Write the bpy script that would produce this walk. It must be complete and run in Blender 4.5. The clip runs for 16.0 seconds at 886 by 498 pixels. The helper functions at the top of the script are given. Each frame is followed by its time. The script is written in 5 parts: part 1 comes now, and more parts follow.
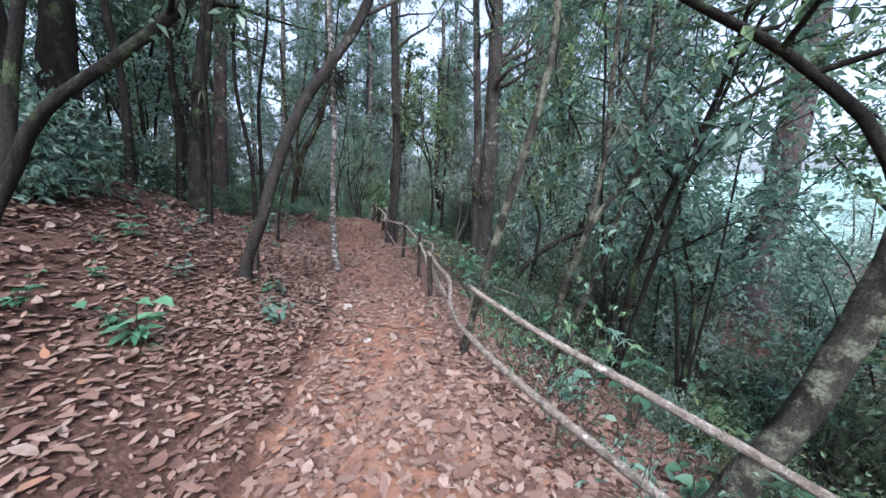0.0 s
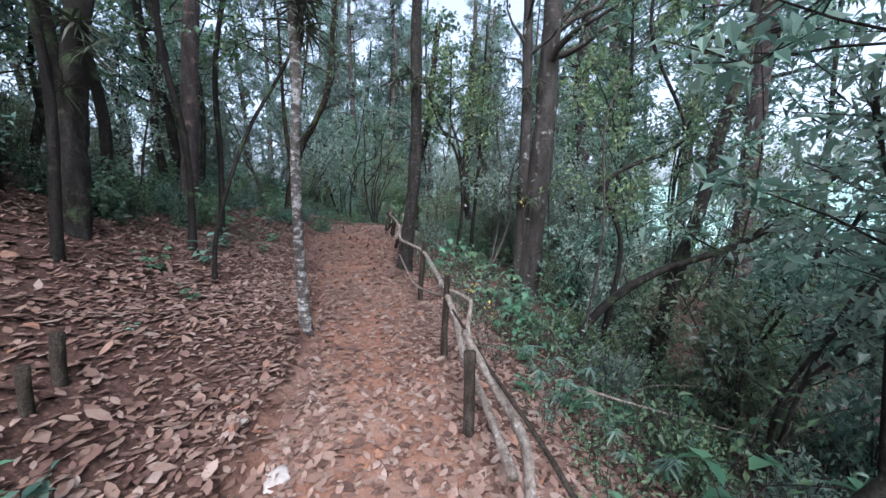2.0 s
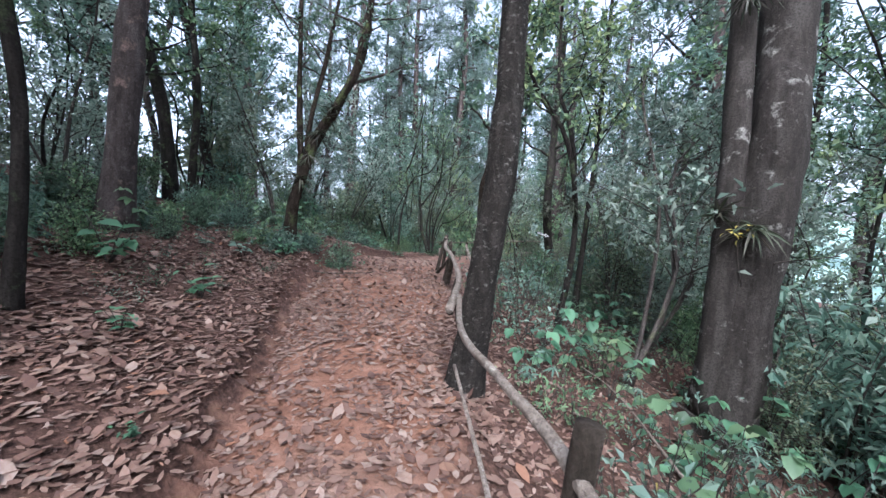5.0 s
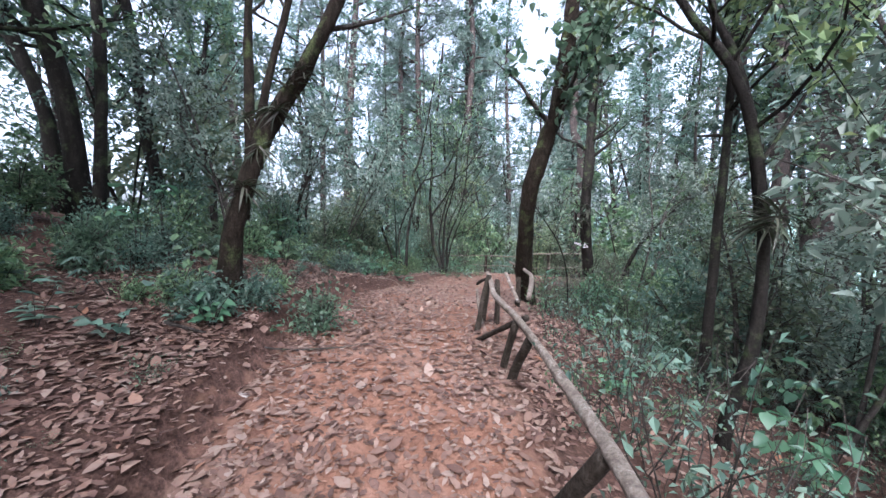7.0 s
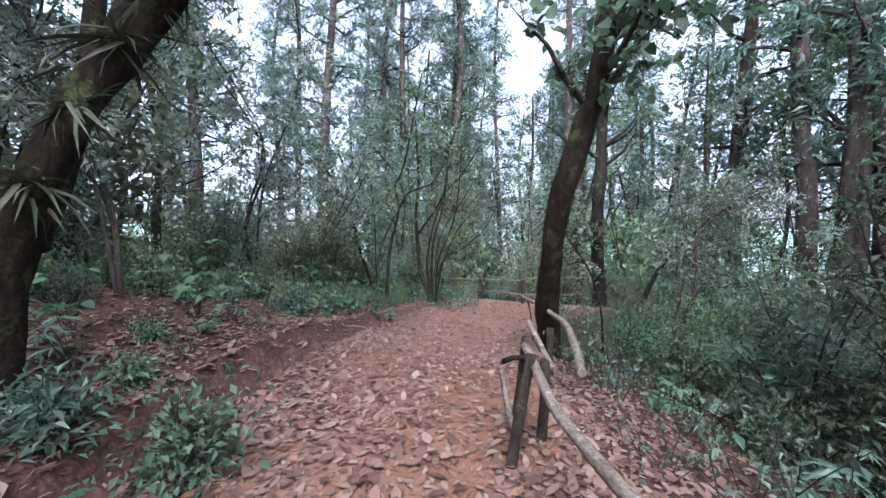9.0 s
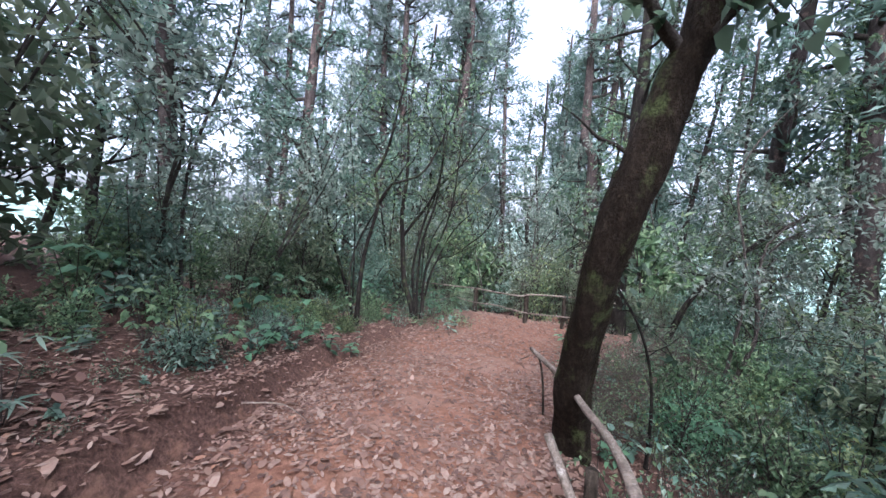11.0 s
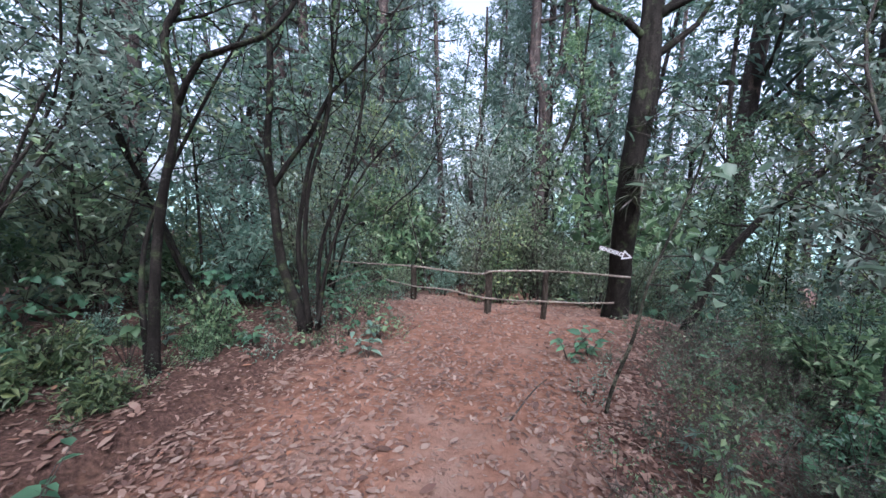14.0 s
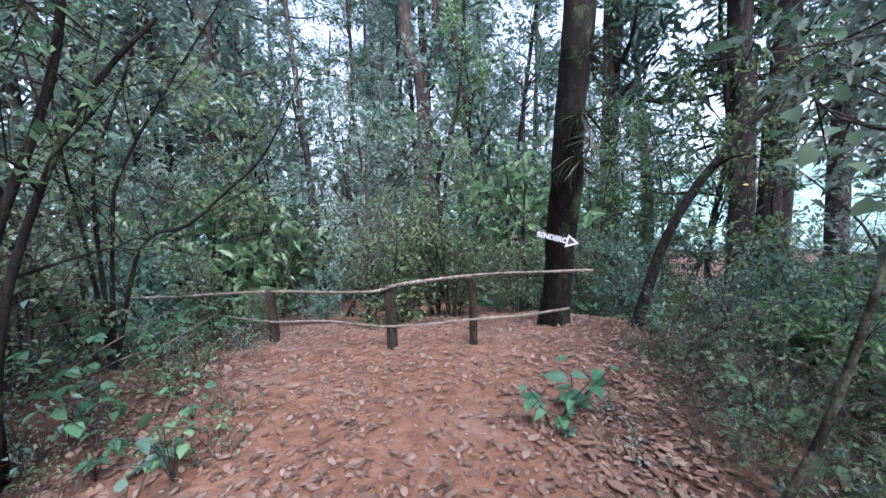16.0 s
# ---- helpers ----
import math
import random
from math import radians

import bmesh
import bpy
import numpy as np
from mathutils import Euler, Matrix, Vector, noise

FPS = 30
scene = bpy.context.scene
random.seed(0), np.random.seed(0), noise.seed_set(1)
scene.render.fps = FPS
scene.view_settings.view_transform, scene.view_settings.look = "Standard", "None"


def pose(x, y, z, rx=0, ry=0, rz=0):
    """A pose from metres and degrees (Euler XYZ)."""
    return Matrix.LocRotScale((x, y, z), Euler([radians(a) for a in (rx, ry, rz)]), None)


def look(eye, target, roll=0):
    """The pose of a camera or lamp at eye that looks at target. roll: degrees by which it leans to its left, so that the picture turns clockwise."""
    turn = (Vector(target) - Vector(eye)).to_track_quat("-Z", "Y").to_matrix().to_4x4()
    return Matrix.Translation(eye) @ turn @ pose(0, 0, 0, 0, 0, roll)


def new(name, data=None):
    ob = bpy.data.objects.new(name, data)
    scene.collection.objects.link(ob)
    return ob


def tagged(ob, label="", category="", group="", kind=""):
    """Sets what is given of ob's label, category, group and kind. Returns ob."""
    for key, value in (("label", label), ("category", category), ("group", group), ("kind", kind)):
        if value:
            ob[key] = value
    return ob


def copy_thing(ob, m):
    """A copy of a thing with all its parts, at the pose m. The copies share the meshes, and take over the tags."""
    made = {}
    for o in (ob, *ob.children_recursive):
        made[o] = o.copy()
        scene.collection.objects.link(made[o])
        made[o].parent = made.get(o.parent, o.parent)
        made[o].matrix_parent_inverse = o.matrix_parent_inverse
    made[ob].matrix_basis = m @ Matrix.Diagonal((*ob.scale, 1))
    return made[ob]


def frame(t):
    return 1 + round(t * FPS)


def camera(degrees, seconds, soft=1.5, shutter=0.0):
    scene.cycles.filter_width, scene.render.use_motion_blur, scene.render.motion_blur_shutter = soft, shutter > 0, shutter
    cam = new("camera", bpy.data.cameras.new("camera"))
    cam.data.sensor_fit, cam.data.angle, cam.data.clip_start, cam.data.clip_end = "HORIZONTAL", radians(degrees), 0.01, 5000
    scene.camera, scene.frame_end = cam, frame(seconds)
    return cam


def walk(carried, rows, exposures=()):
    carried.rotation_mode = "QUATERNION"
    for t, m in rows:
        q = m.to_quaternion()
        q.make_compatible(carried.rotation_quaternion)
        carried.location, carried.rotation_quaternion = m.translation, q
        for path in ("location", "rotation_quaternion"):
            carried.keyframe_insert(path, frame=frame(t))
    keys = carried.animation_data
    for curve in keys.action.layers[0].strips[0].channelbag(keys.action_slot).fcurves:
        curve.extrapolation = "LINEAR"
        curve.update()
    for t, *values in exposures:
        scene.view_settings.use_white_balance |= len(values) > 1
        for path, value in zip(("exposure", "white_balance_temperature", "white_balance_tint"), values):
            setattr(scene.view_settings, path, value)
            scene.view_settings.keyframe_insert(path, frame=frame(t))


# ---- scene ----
cam = camera(102.0, 16.0)
PATH = [
    (0, (1.697, 0.126, 1.556), (1.416, 2.086, 1.27), 0.1),
    (0.5, (1.563, 0.781, 1.612), (1.266, 2.741, 1.347), -0.2),
    (1, (1.413, 1.424, 1.661), (1.101, 3.38, 1.383), 0.4),
    (1.5, (1.242, 2.105, 1.642), (0.896, 4.055, 1.362), -0.1),
    (2, (1.106, 2.71, 1.685), (0.699, 4.648, 1.406), 1.0),
    (2.5, (0.892, 3.33, 1.707), (0.411, 5.256, 1.469), 3.3),
    (3, (0.723, 3.931, 1.655), (0.166, 5.84, 1.443), 1.9),
    (3.5, (0.521, 4.502, 1.626), (-0.088, 6.398, 1.442), 0.5),
    (4, (0.271, 5.075, 1.586), (-0.415, 6.946, 1.409), 0.5),
    (4.2, (0.214, 5.277, 1.581), (-0.465, 7.15, 1.407), 1.9),
    (6.3, (-1.001, 8.032, 1.704), (-1.774, 9.873, 1.594), 2.8),
    (6.5, (-1.126, 8.16, 1.738), (-1.888, 10.005, 1.618), 2.5),
    (7, (-1.409, 8.457, 1.831), (-2.166, 10.305, 1.717), 1.0),
    (7.5, (-1.661, 8.82, 1.89), (-2.44, 10.659, 1.79), -0.4),
    (8, (-1.832, 9.194, 1.911), (-2.516, 11.071, 1.816), -0.3),
    (8.5, (-2.015, 9.599, 1.933), (-2.673, 11.487, 1.888), 0.7),
    (8.7, (-2.084, 9.793, 1.926), (-2.761, 11.675, 1.906), 0.4),
    (10.8, (-2.455, 11.506, 2.314), (-3.167, 13.374, 2.243), 5.1),
    (11, (-2.547, 11.735, 2.308), (-3.229, 13.613, 2.227), 4.2),
    (11.5, (-2.743, 12.252, 2.251), (-3.348, 14.156, 2.147), 3.4),
    (12, (-2.92, 12.741, 2.157), (-3.478, 14.657, 2.023), 3.5),
    (12.5, (-2.97, 13.259, 2.173), (-3.512, 15.175, 1.988), 4.2),
    (13, (-3.044, 13.805, 2.132), (-3.541, 15.732, 1.929), 4.5),
    (13.5, (-3.21, 14.364, 2.044), (-3.647, 16.305, 1.837), 3.0),
    (14, (-3.29, 14.897, 2.002), (-3.634, 16.854, 1.772), 1.4),
    (14.5, (-3.35, 15.509, 1.896), (-3.592, 17.481, 1.664), -0.1),
    (15, (-3.331, 16.04, 1.917), (-3.424, 18.027, 1.713), -1.2),
    (15.5, (-3.514, 16.474, 1.891), (-3.46, 18.462, 1.685), -1.6),
    (16, (-3.508, 16.878, 1.763), (-3.215, 18.845, 1.55), -2.7),
]
walk(cam, [(t, look(e, g, r)) for t, e, g, r in PATH], exposures=((0, 1.98, 5450, 11), (4, 2.1, 5450, 11), (6.4, 2.62, 5600, 15), (8.2, 2.38, 5600, 15), (11, 2.4, 5650, 18), (14, 2.14, 5500, 17), (16, 2.28, 5400, 15)))

# ---- light: bright overcast sky over a wooded hillside ----
world = bpy.data.worlds.new("sky")
scene.world = world
world.use_nodes = True
wn = world.node_tree.nodes
sky = wn.new("ShaderNodeTexSky")
sky.sky_type = "NISHITA"
sky.sun_disc = False
sky.sun_elevation, sky.sun_rotation = radians(50), radians(165)
sky.air_density, sky.dust_density, sky.ozone_density = 0.7, 6.0, 1.0
wn["Background"].inputs["Strength"].default_value = 0.15
veil = wn.new("ShaderNodeHueSaturation")
veil.inputs["Saturation"].default_value = 0.45
world.node_tree.links.new(sky.outputs["Color"], veil.inputs["Color"])
world.node_tree.links.new(veil.outputs["Color"], wn["Background"].inputs["Color"])
sun = new("sun", bpy.data.lights.new("sun", "SUN"))
sun.data.energy, sun.data.angle, sun.data.color = 0.32, radians(40), (1.0, 0.98, 0.95)
sun.matrix_world = look((0, 0, 0), (-math.sin(radians(165)) * math.cos(radians(50)), -math.cos(radians(165)) * math.cos(radians(50)), -math.sin(radians(50))))


# ---- materials ----
def nodes_of(name):
    m = bpy.data.materials.new(name)
    m.use_nodes = True
    return m, m.node_tree.nodes, m.node_tree.links


def noise_tex(nd, ln, coord, scale, detail=4.0, rough=0.6, stretch=None):
    n = nd.new("ShaderNodeTexNoise")
    n.inputs["Scale"].default_value, n.inputs["Detail"].default_value, n.inputs["Roughness"].default_value = scale, detail, rough
    if stretch:
        mp = nd.new("ShaderNodeMapping")
        mp.inputs["Scale"].default_value = stretch
        ln.new(coord, mp.inputs["Vector"])
        coord = mp.outputs["Vector"]
    ln.new(coord, n.inputs["Vector"])
    return n.outputs["Fac"]


def ramp(nd, ln, fac, stops):
    r = nd.new("ShaderNodeValToRGB")
    el = r.color_ramp.elements
    while len(el) < len(stops):
        el.new(0.5)
    for e, (at, c) in zip(el, stops):
        e.position, e.color = at, (*c, 1) if len(c) == 3 else c
    ln.new(fac, r.inputs["Fac"])
    return r.outputs["Color"]


def mix(nd, ln, fac, a, b):
    m = nd.new("ShaderNodeMix")
    m.data_type = "RGBA"
    for value, slot in ((fac, 0), (a, 6), (b, 7)):
        if isinstance(value, (int, float)):
            m.inputs[slot].default_value = value
        elif isinstance(value, tuple):
            m.inputs[slot].default_value = (*value, 1)
        else:
            ln.new(value, m.inputs[slot])
    return m.outputs[2]


def bumped(nd, ln, bsdf, heights, strength, dist):
    b = nd.new("ShaderNodeBump")
    b.inputs["Strength"].default_value, b.inputs["Distance"].default_value = strength, dist
    ln.new(heights, b.inputs["Height"])
    ln.new(b.outputs["Normal"], bsdf.inputs["Normal"])


def bark_material(name, dark, mid, pale, patch, patch_at=0.62, scale=9.0, stretch=(1, 1, 0.22), patch_scale=5.0, patch_stretch=(1, 1, 1), bump=0.9):
    """Bark: stretched furrows, two tones, and patches of lichen or moss."""
    m, nd, ln = nodes_of(name)
    co = nd.new("ShaderNodeTexCoord").outputs["Object"]
    furrow = noise_tex(nd, ln, co, scale, 6, 0.65, stretch)
    col = ramp(nd, ln, furrow, [(0.32, dark), (0.5, mid), (0.72, pale)])
    spots = noise_tex(nd, ln, co, patch_scale, 5, 0.62, patch_stretch)
    col = mix(nd, ln, ramp(nd, ln, spots, [(patch_at - 0.05, (0, 0, 0)), (patch_at + 0.06, (1, 1, 1))]), col, patch)
    crust = noise_tex(nd, ln, co, 16, 6, 0.72, (1, 1, 0.8))
    col = mix(nd, ln, ramp(nd, ln, crust, [(0.56, (0, 0, 0)), (0.66, (0.45, 0.45, 0.45))]), col, tuple(min(0.4, 1.45 * k + 0.006) for k in pale))
    flecks = noise_tex(nd, ln, co, 60, 5, 0.75)
    col = mix(nd, ln, ramp(nd, ln, flecks, [(0.40, (0.7, 0.7, 0.7)), (0.54, (0, 0, 0))]), col, dark)
    bs = nd["Principled BSDF"]
    ln.new(col, bs.inputs["Base Color"])
    bs.inputs["Roughness"].default_value, bs.inputs["Specular IOR Level"].default_value = 0.92, 0.12
    relief = nd.new("ShaderNodeMath")
    relief.operation = "MULTIPLY_ADD"
    relief.inputs[1].default_value = 0.45
    ln.new(flecks, relief.inputs[0])
    ln.new(furrow, relief.inputs[2])
    bumped(nd, ln, bs, relief.outputs[0], bump, 0.04)
    return m


def leaf_material(name, tones, gloss=0.42, thin=0.48):
    """Leaves: each island takes its own tone; light passes through the blade."""
    m, nd, ln = nodes_of(name)
    geo, info = nd.new("ShaderNodeNewGeometry"), nd.new("ShaderNodeObjectInfo")
    col = ramp(nd, ln, geo.outputs["Random Per Island"], [(k / max(1, len(tones) - 1), c) for k, c in enumerate(tones)])
    hsv = nd.new("ShaderNodeHueSaturation")
    vary = nd.new("ShaderNodeMapRange")
    vary.inputs["To Min"].default_value, vary.inputs["To Max"].default_value = 0.7, 1.25
    ln.new(info.outputs["Random"], vary.inputs["Value"])
    ln.new(vary.outputs["Result"], hsv.inputs["Value"])
    ln.new(col, hsv.inputs["Color"])
    bs = nd["Principled BSDF"]
    ln.new(hsv.outputs["Color"], bs.inputs["Base Color"])
    bs.inputs["Roughness"].default_value = gloss
    bs.inputs["Specular IOR Level"].default_value = 0.5 if gloss < 0.8 else 0.05
    tr = nd.new("ShaderNodeBsdfTranslucent")
    ln.new(hsv.outputs["Color"], tr.inputs["Color"])
    ms = nd.new("ShaderNodeMixShader")
    ms.inputs["Fac"].default_value = thin
    ln.new(bs.outputs[0], ms.inputs[1])
    ln.new(tr.outputs[0], ms.inputs[2])
    ln.new(ms.outputs[0], nd["Material Output"].inputs["Surface"])
    return m


def litter_material():
    m, nd, ln = nodes_of("dry_leaf")
    geo, info = nd.new("ShaderNodeNewGeometry"), nd.new("ShaderNodeObjectInfo")
    add = nd.new("ShaderNodeMath")
    add.operation = "ADD"
    ln.new(geo.outputs["Random Per Island"], add.inputs[0])
    ln.new(info.outputs["Random"], add.inputs[1])
    fr = nd.new("ShaderNodeMath")
    fr.operation = "FRACT"
    ln.new(add.outputs[0], fr.inputs[0])
    col = ramp(nd, ln, fr.outputs[0], [(0.0, (0.050, 0.028, 0.021)), (0.2, (0.095, 0.053, 0.042)), (0.5, (0.147, 0.090, 0.067)), (0.75, (0.183, 0.122, 0.095)), (0.94, (0.228, 0.172, 0.142)), (1.0, (0.200, 0.090, 0.048))])
    co = nd.new("ShaderNodeTexCoord").outputs["Object"]
    n = noise_tex(nd, ln, co, 45, 3)
    col = mix(nd, ln, ramp(nd, ln, n, [(0.45, (0, 0, 0)), (0.75, (0.55, 0.55, 0.55))]), col, (0.14, 0.07, 0.045))
    bs = nd["Principled BSDF"]
    ln.new(col, bs.inputs["Base Color"])
    bs.inputs["Roughness"].default_value, bs.inputs["Specular IOR Level"].default_value = 0.7, 0.3
    return m


def earth_material():
    """Red clay on the trodden path, darker humus and crumbled litter beside it."""
    m, nd, ln = nodes_of("earth")
    co = nd.new("ShaderNodeTexCoord").outputs["Object"]
    at = nd.new("ShaderNodeAttribute")
    at.attribute_name = "trodden"
    fine, mid, wide = noise_tex(nd, ln, co, 38, 6, 0.7), noise_tex(nd, ln, co, 7, 5, 0.6), noise_tex(nd, ln, co, 1.3, 4, 0.6)
    clay = ramp(nd, ln, mid, [(0.3, (0.124, 0.060, 0.039)), (0.5, (0.174, 0.088, 0.058)), (0.68, (0.220, 0.124, 0.087))])
    clay = mix(nd, ln, ramp(nd, ln, wide, [(0.50, (0, 0, 0)), (0.70, (0.75, 0.75, 0.75))]), clay, (0.218, 0.146, 0.113))
    clay = mix(nd, ln, ramp(nd, ln, fine, [(0.55, (0, 0, 0)), (0.72, (0.6, 0.6, 0.6))]), clay, (0.085, 0.043, 0.034))
    humus = ramp(nd, ln, fine, [(0.3, (0.022, 0.013, 0.010)), (0.5, (0.062, 0.034, 0.026)), (0.72, (0.140, 0.082, 0.062))])
    humus = mix(nd, ln, ramp(nd, ln, mid, [(0.52, (0, 0, 0)), (0.7, (0.6, 0.6, 0.6))]), humus, (0.08, 0.045, 0.03))
    edge = nd.new("ShaderNodeMath")
    edge.operation = "MULTIPLY_ADD"
    ln.new(mid, edge.inputs[0])
    edge.inputs[1].default_value = 0.9
    ln.new(at.outputs["Fac"], edge.inputs[2])
    col = mix(nd, ln, ramp(nd, ln, edge.outputs[0], [(0.62, (0, 0, 0)), (0.98, (1, 1, 1))]), humus, clay)
    bs = nd["Principled BSDF"]
    ln.new(col, bs.inputs["Base Color"])
    bs.inputs["Roughness"].default_value, bs.inputs["Specular IOR Level"].default_value = 0.95, 0.15
    bumped(nd, ln, bs, fine, 0.7, 0.02)
    return m


def plain_material(name, a, b, scale=20.0, rough=0.8, bump=0.3):
    m, nd, ln = nodes_of(name)
    co = nd.new("ShaderNodeTexCoord").outputs["Object"]
    n = noise_tex(nd, ln, co, scale, 4)
    bs = nd["Principled BSDF"]
    ln.new(ramp(nd, ln, n, [(0.35, a), (0.65, b)]), bs.inputs["Base Color"])
    bs.inputs["Roughness"].default_value = rough
    bumped(nd, ln, bs, n, bump, 0.01)
    return m


EARTH = earth_material()
DRY = litter_material()
BARK_GREY = bark_material("bark_grey_brown", (0.015, 0.012, 0.011), (0.035, 0.030, 0.026), (0.064, 0.057, 0.051), (0.27, 0.26, 0.235), 0.66)
BARK_DARK = bark_material("bark_dark_mossy", (0.007, 0.006, 0.005), (0.018, 0.015, 0.013), (0.038, 0.033, 0.028), (0.055, 0.075, 0.035), 0.60, 12)
BARK_MOSSY = bark_material("bark_mossy_grey", (0.014, 0.013, 0.009), (0.037, 0.034, 0.027), (0.076, 0.071, 0.058), (0.150, 0.150, 0.110), 0.53, 10, (1, 1, 0.3), 7)
BARK_ROUGH = bark_material("bark_dark_lichen_specks", (0.009, 0.008, 0.007), (0.024, 0.020, 0.017), (0.046, 0.040, 0.035), (0.13, 0.126, 0.112), 0.63, 14, (1, 1, 0.3), 22, (1, 1, 1.5), 1.0)
BARK_BANDED = bark_material("bark_banded_lichen", (0.037, 0.031, 0.026), (0.074, 0.063, 0.055), (0.114, 0.102, 0.094), (0.36, 0.35, 0.33), 0.54, 10, (1, 1, 0.5), 13, (0.9, 0.9, 1.6), 0.6)
BARK_PINE = bark_material("bark_pine", (0.024, 0.019, 0.017), (0.063, 0.051, 0.047), (0.107, 0.092, 0.088), (0.20, 0.14, 0.12), 0.62, 10, (1, 1, 0.3))
BARK_FIBRE = bark_material("bark_mossy_fibre", (0.007, 0.005, 0.003), (0.020, 0.014, 0.010), (0.040, 0.030, 0.022), (0.06, 0.075, 0.03), 0.60, 22, (1, 1, 0.35), 6, (1, 1, 0.7), 1.0)
TWIG = bark_material("bark_twig", (0.029, 0.024, 0.020), (0.057, 0.049, 0.043), (0.091, 0.081, 0.073), (0.10, 0.11, 0.06), 0.64, 20)
DRYTWIG = bark_material("dry_twig", (0.064, 0.054, 0.045), (0.120, 0.104, 0.088), (0.184, 0.164, 0.144), (0.12, 0.12, 0.08), 0.66, 20)
DEADWOOD = bark_material("weathered_rail_wood", (0.112, 0.090, 0.073), (0.214, 0.178, 0.148), (0.306, 0.267, 0.230), (0.56, 0.53, 0.49), 0.66, 16, (1, 1, 1), 11)
POSTWOOD = bark_material("dark_post_wood", (0.018, 0.014, 0.010), (0.042, 0.033, 0.026), (0.078, 0.065, 0.052), (0.20, 0.17, 0.14), 0.68, 16)
GREEN = leaf_material("leaf_green", [(0.053, 0.093, 0.049), (0.095, 0.168, 0.086), (0.149, 0.241, 0.124), (0.229, 0.306, 0.162)])
DARKGREEN = leaf_material("leaf_dark_green", [(0.033, 0.063, 0.041), (0.063, 0.111, 0.068), (0.105, 0.164, 0.102), (0.149, 0.208, 0.145)], 0.42)
BLUEGREEN = leaf_material("leaf_blue_green", [(0.056, 0.108, 0.082), (0.101, 0.179, 0.134), (0.157, 0.245, 0.186), (0.227, 0.309, 0.238)])
LIGHTGREEN = leaf_material("leaf_yellow_green", [(0.055, 0.092, 0.046), (0.102, 0.157, 0.076), (0.157, 0.221, 0.107), (0.221, 0.258, 0.107)])
HERB = leaf_material("leaf_herb", [(0.050, 0.125, 0.072), (0.088, 0.188, 0.108), (0.125, 0.250, 0.137)], 0.45)
# distance haze is put into these leaf tones as pale blue
HAZEGREEN = leaf_material("leaf_hazed_green", [(0.133, 0.194, 0.156), (0.195, 0.266, 0.210), (0.258, 0.323, 0.264), (0.329, 0.389, 0.318)])
# needle colours lightened to imitate haze on far pines
HAZENEEDLE = leaf_material("hazed_pine_needles", [(0.13, 0.19, 0.16), (0.19, 0.26, 0.22), (0.25, 0.32, 0.275)], 0.5, 0.5)
PALEGREEN = leaf_material("leaf_pale_grey_green", [(0.075, 0.110, 0.066), (0.120, 0.165, 0.098), (0.175, 0.220, 0.135), (0.235, 0.270, 0.175)], 0.42, 0.52)
NEEDLE = leaf_material("pine_needles", [(0.059, 0.112, 0.085), (0.101, 0.171, 0.134), (0.160, 0.240, 0.194)], 0.5, 0.3)
BROMELIAD = leaf_material("bromeliad_leaf", [(0.016, 0.026, 0.010), (0.030, 0.043, 0.019), (0.048, 0.050, 0.030), (0.066, 0.058, 0.044)], 0.6, 0.2)
MOSS = leaf_material("shaggy_moss", [(0.010, 0.007, 0.005), (0.020, 0.013, 0.009), (0.034, 0.023, 0.015), (0.026, 0.028, 0.013)], 0.9, 0.1)
FLAKE = leaf_material("bark_flakes", [(0.014, 0.011, 0.009), (0.025, 0.020, 0.016), (0.038, 0.032, 0.028), (0.021, 0.018, 0.013), (0.063, 0.062, 0.056)], 0.9, 0.0)
YELLOW = leaf_material("yellow_leaf", [(0.34, 0.28, 0.06), (0.46, 0.38, 0.09)], 0.5, 0.3)
STONE = plain_material("stone", (0.20, 0.17, 0.15), (0.36, 0.32, 0.29), 14)
WHITE = plain_material("white_paint", (0.44, 0.43, 0.44), (0.60, 0.59, 0.60), 30, 0.6, 0.1)
BOARD = plain_material("dark_board", (0.035, 0.025, 0.022), (0.07, 0.05, 0.045), 25)


# ---- mesh helpers ----
def mesh_of(name, verts, quads=None, tris=None, smooth=True):
    verts = np.asarray(verts, np.float32)
    parts = [np.asarray(f, np.int32) for f in (quads, tris) if f is not None and len(f)]
    loops = np.concatenate([f.ravel() for f in parts])
    sizes = np.concatenate([np.full(len(f), f.shape[1], np.int32) for f in parts])
    me = bpy.data.meshes.new(name)
    me.vertices.add(len(verts))
    me.vertices.foreach_set("co", verts.ravel())
    me.loops.add(len(loops))
    me.loops.foreach_set("vertex_index", loops)
    me.polygons.add(len(sizes))
    me.polygons.foreach_set("loop_start", np.concatenate([[0], np.cumsum(sizes)[:-1]]).astype(np.int32))
    me.polygons.foreach_set("use_smooth", np.full(len(sizes), smooth))
    me.update(calc_edges=True)
    return me


def part(name, me, material, parent, label=""):
    """One mesh object under a thing or under a part."""
    if isinstance(me, bmesh.types.BMesh):
        bm, me = me, bpy.data.meshes.new(name)
        bm.to_mesh(me)
        bm.free()
    if material and not me.materials:
        me.materials.append(material)
    ob = new(name, me)
    ob.parent = parent
    return tagged(ob, label)


def thing(name, label, category, group="", kind="", at=(0, 0, 0)):
    ob = new(name)
    ob.location = at
    return tagged(ob, label, category, group, kind)


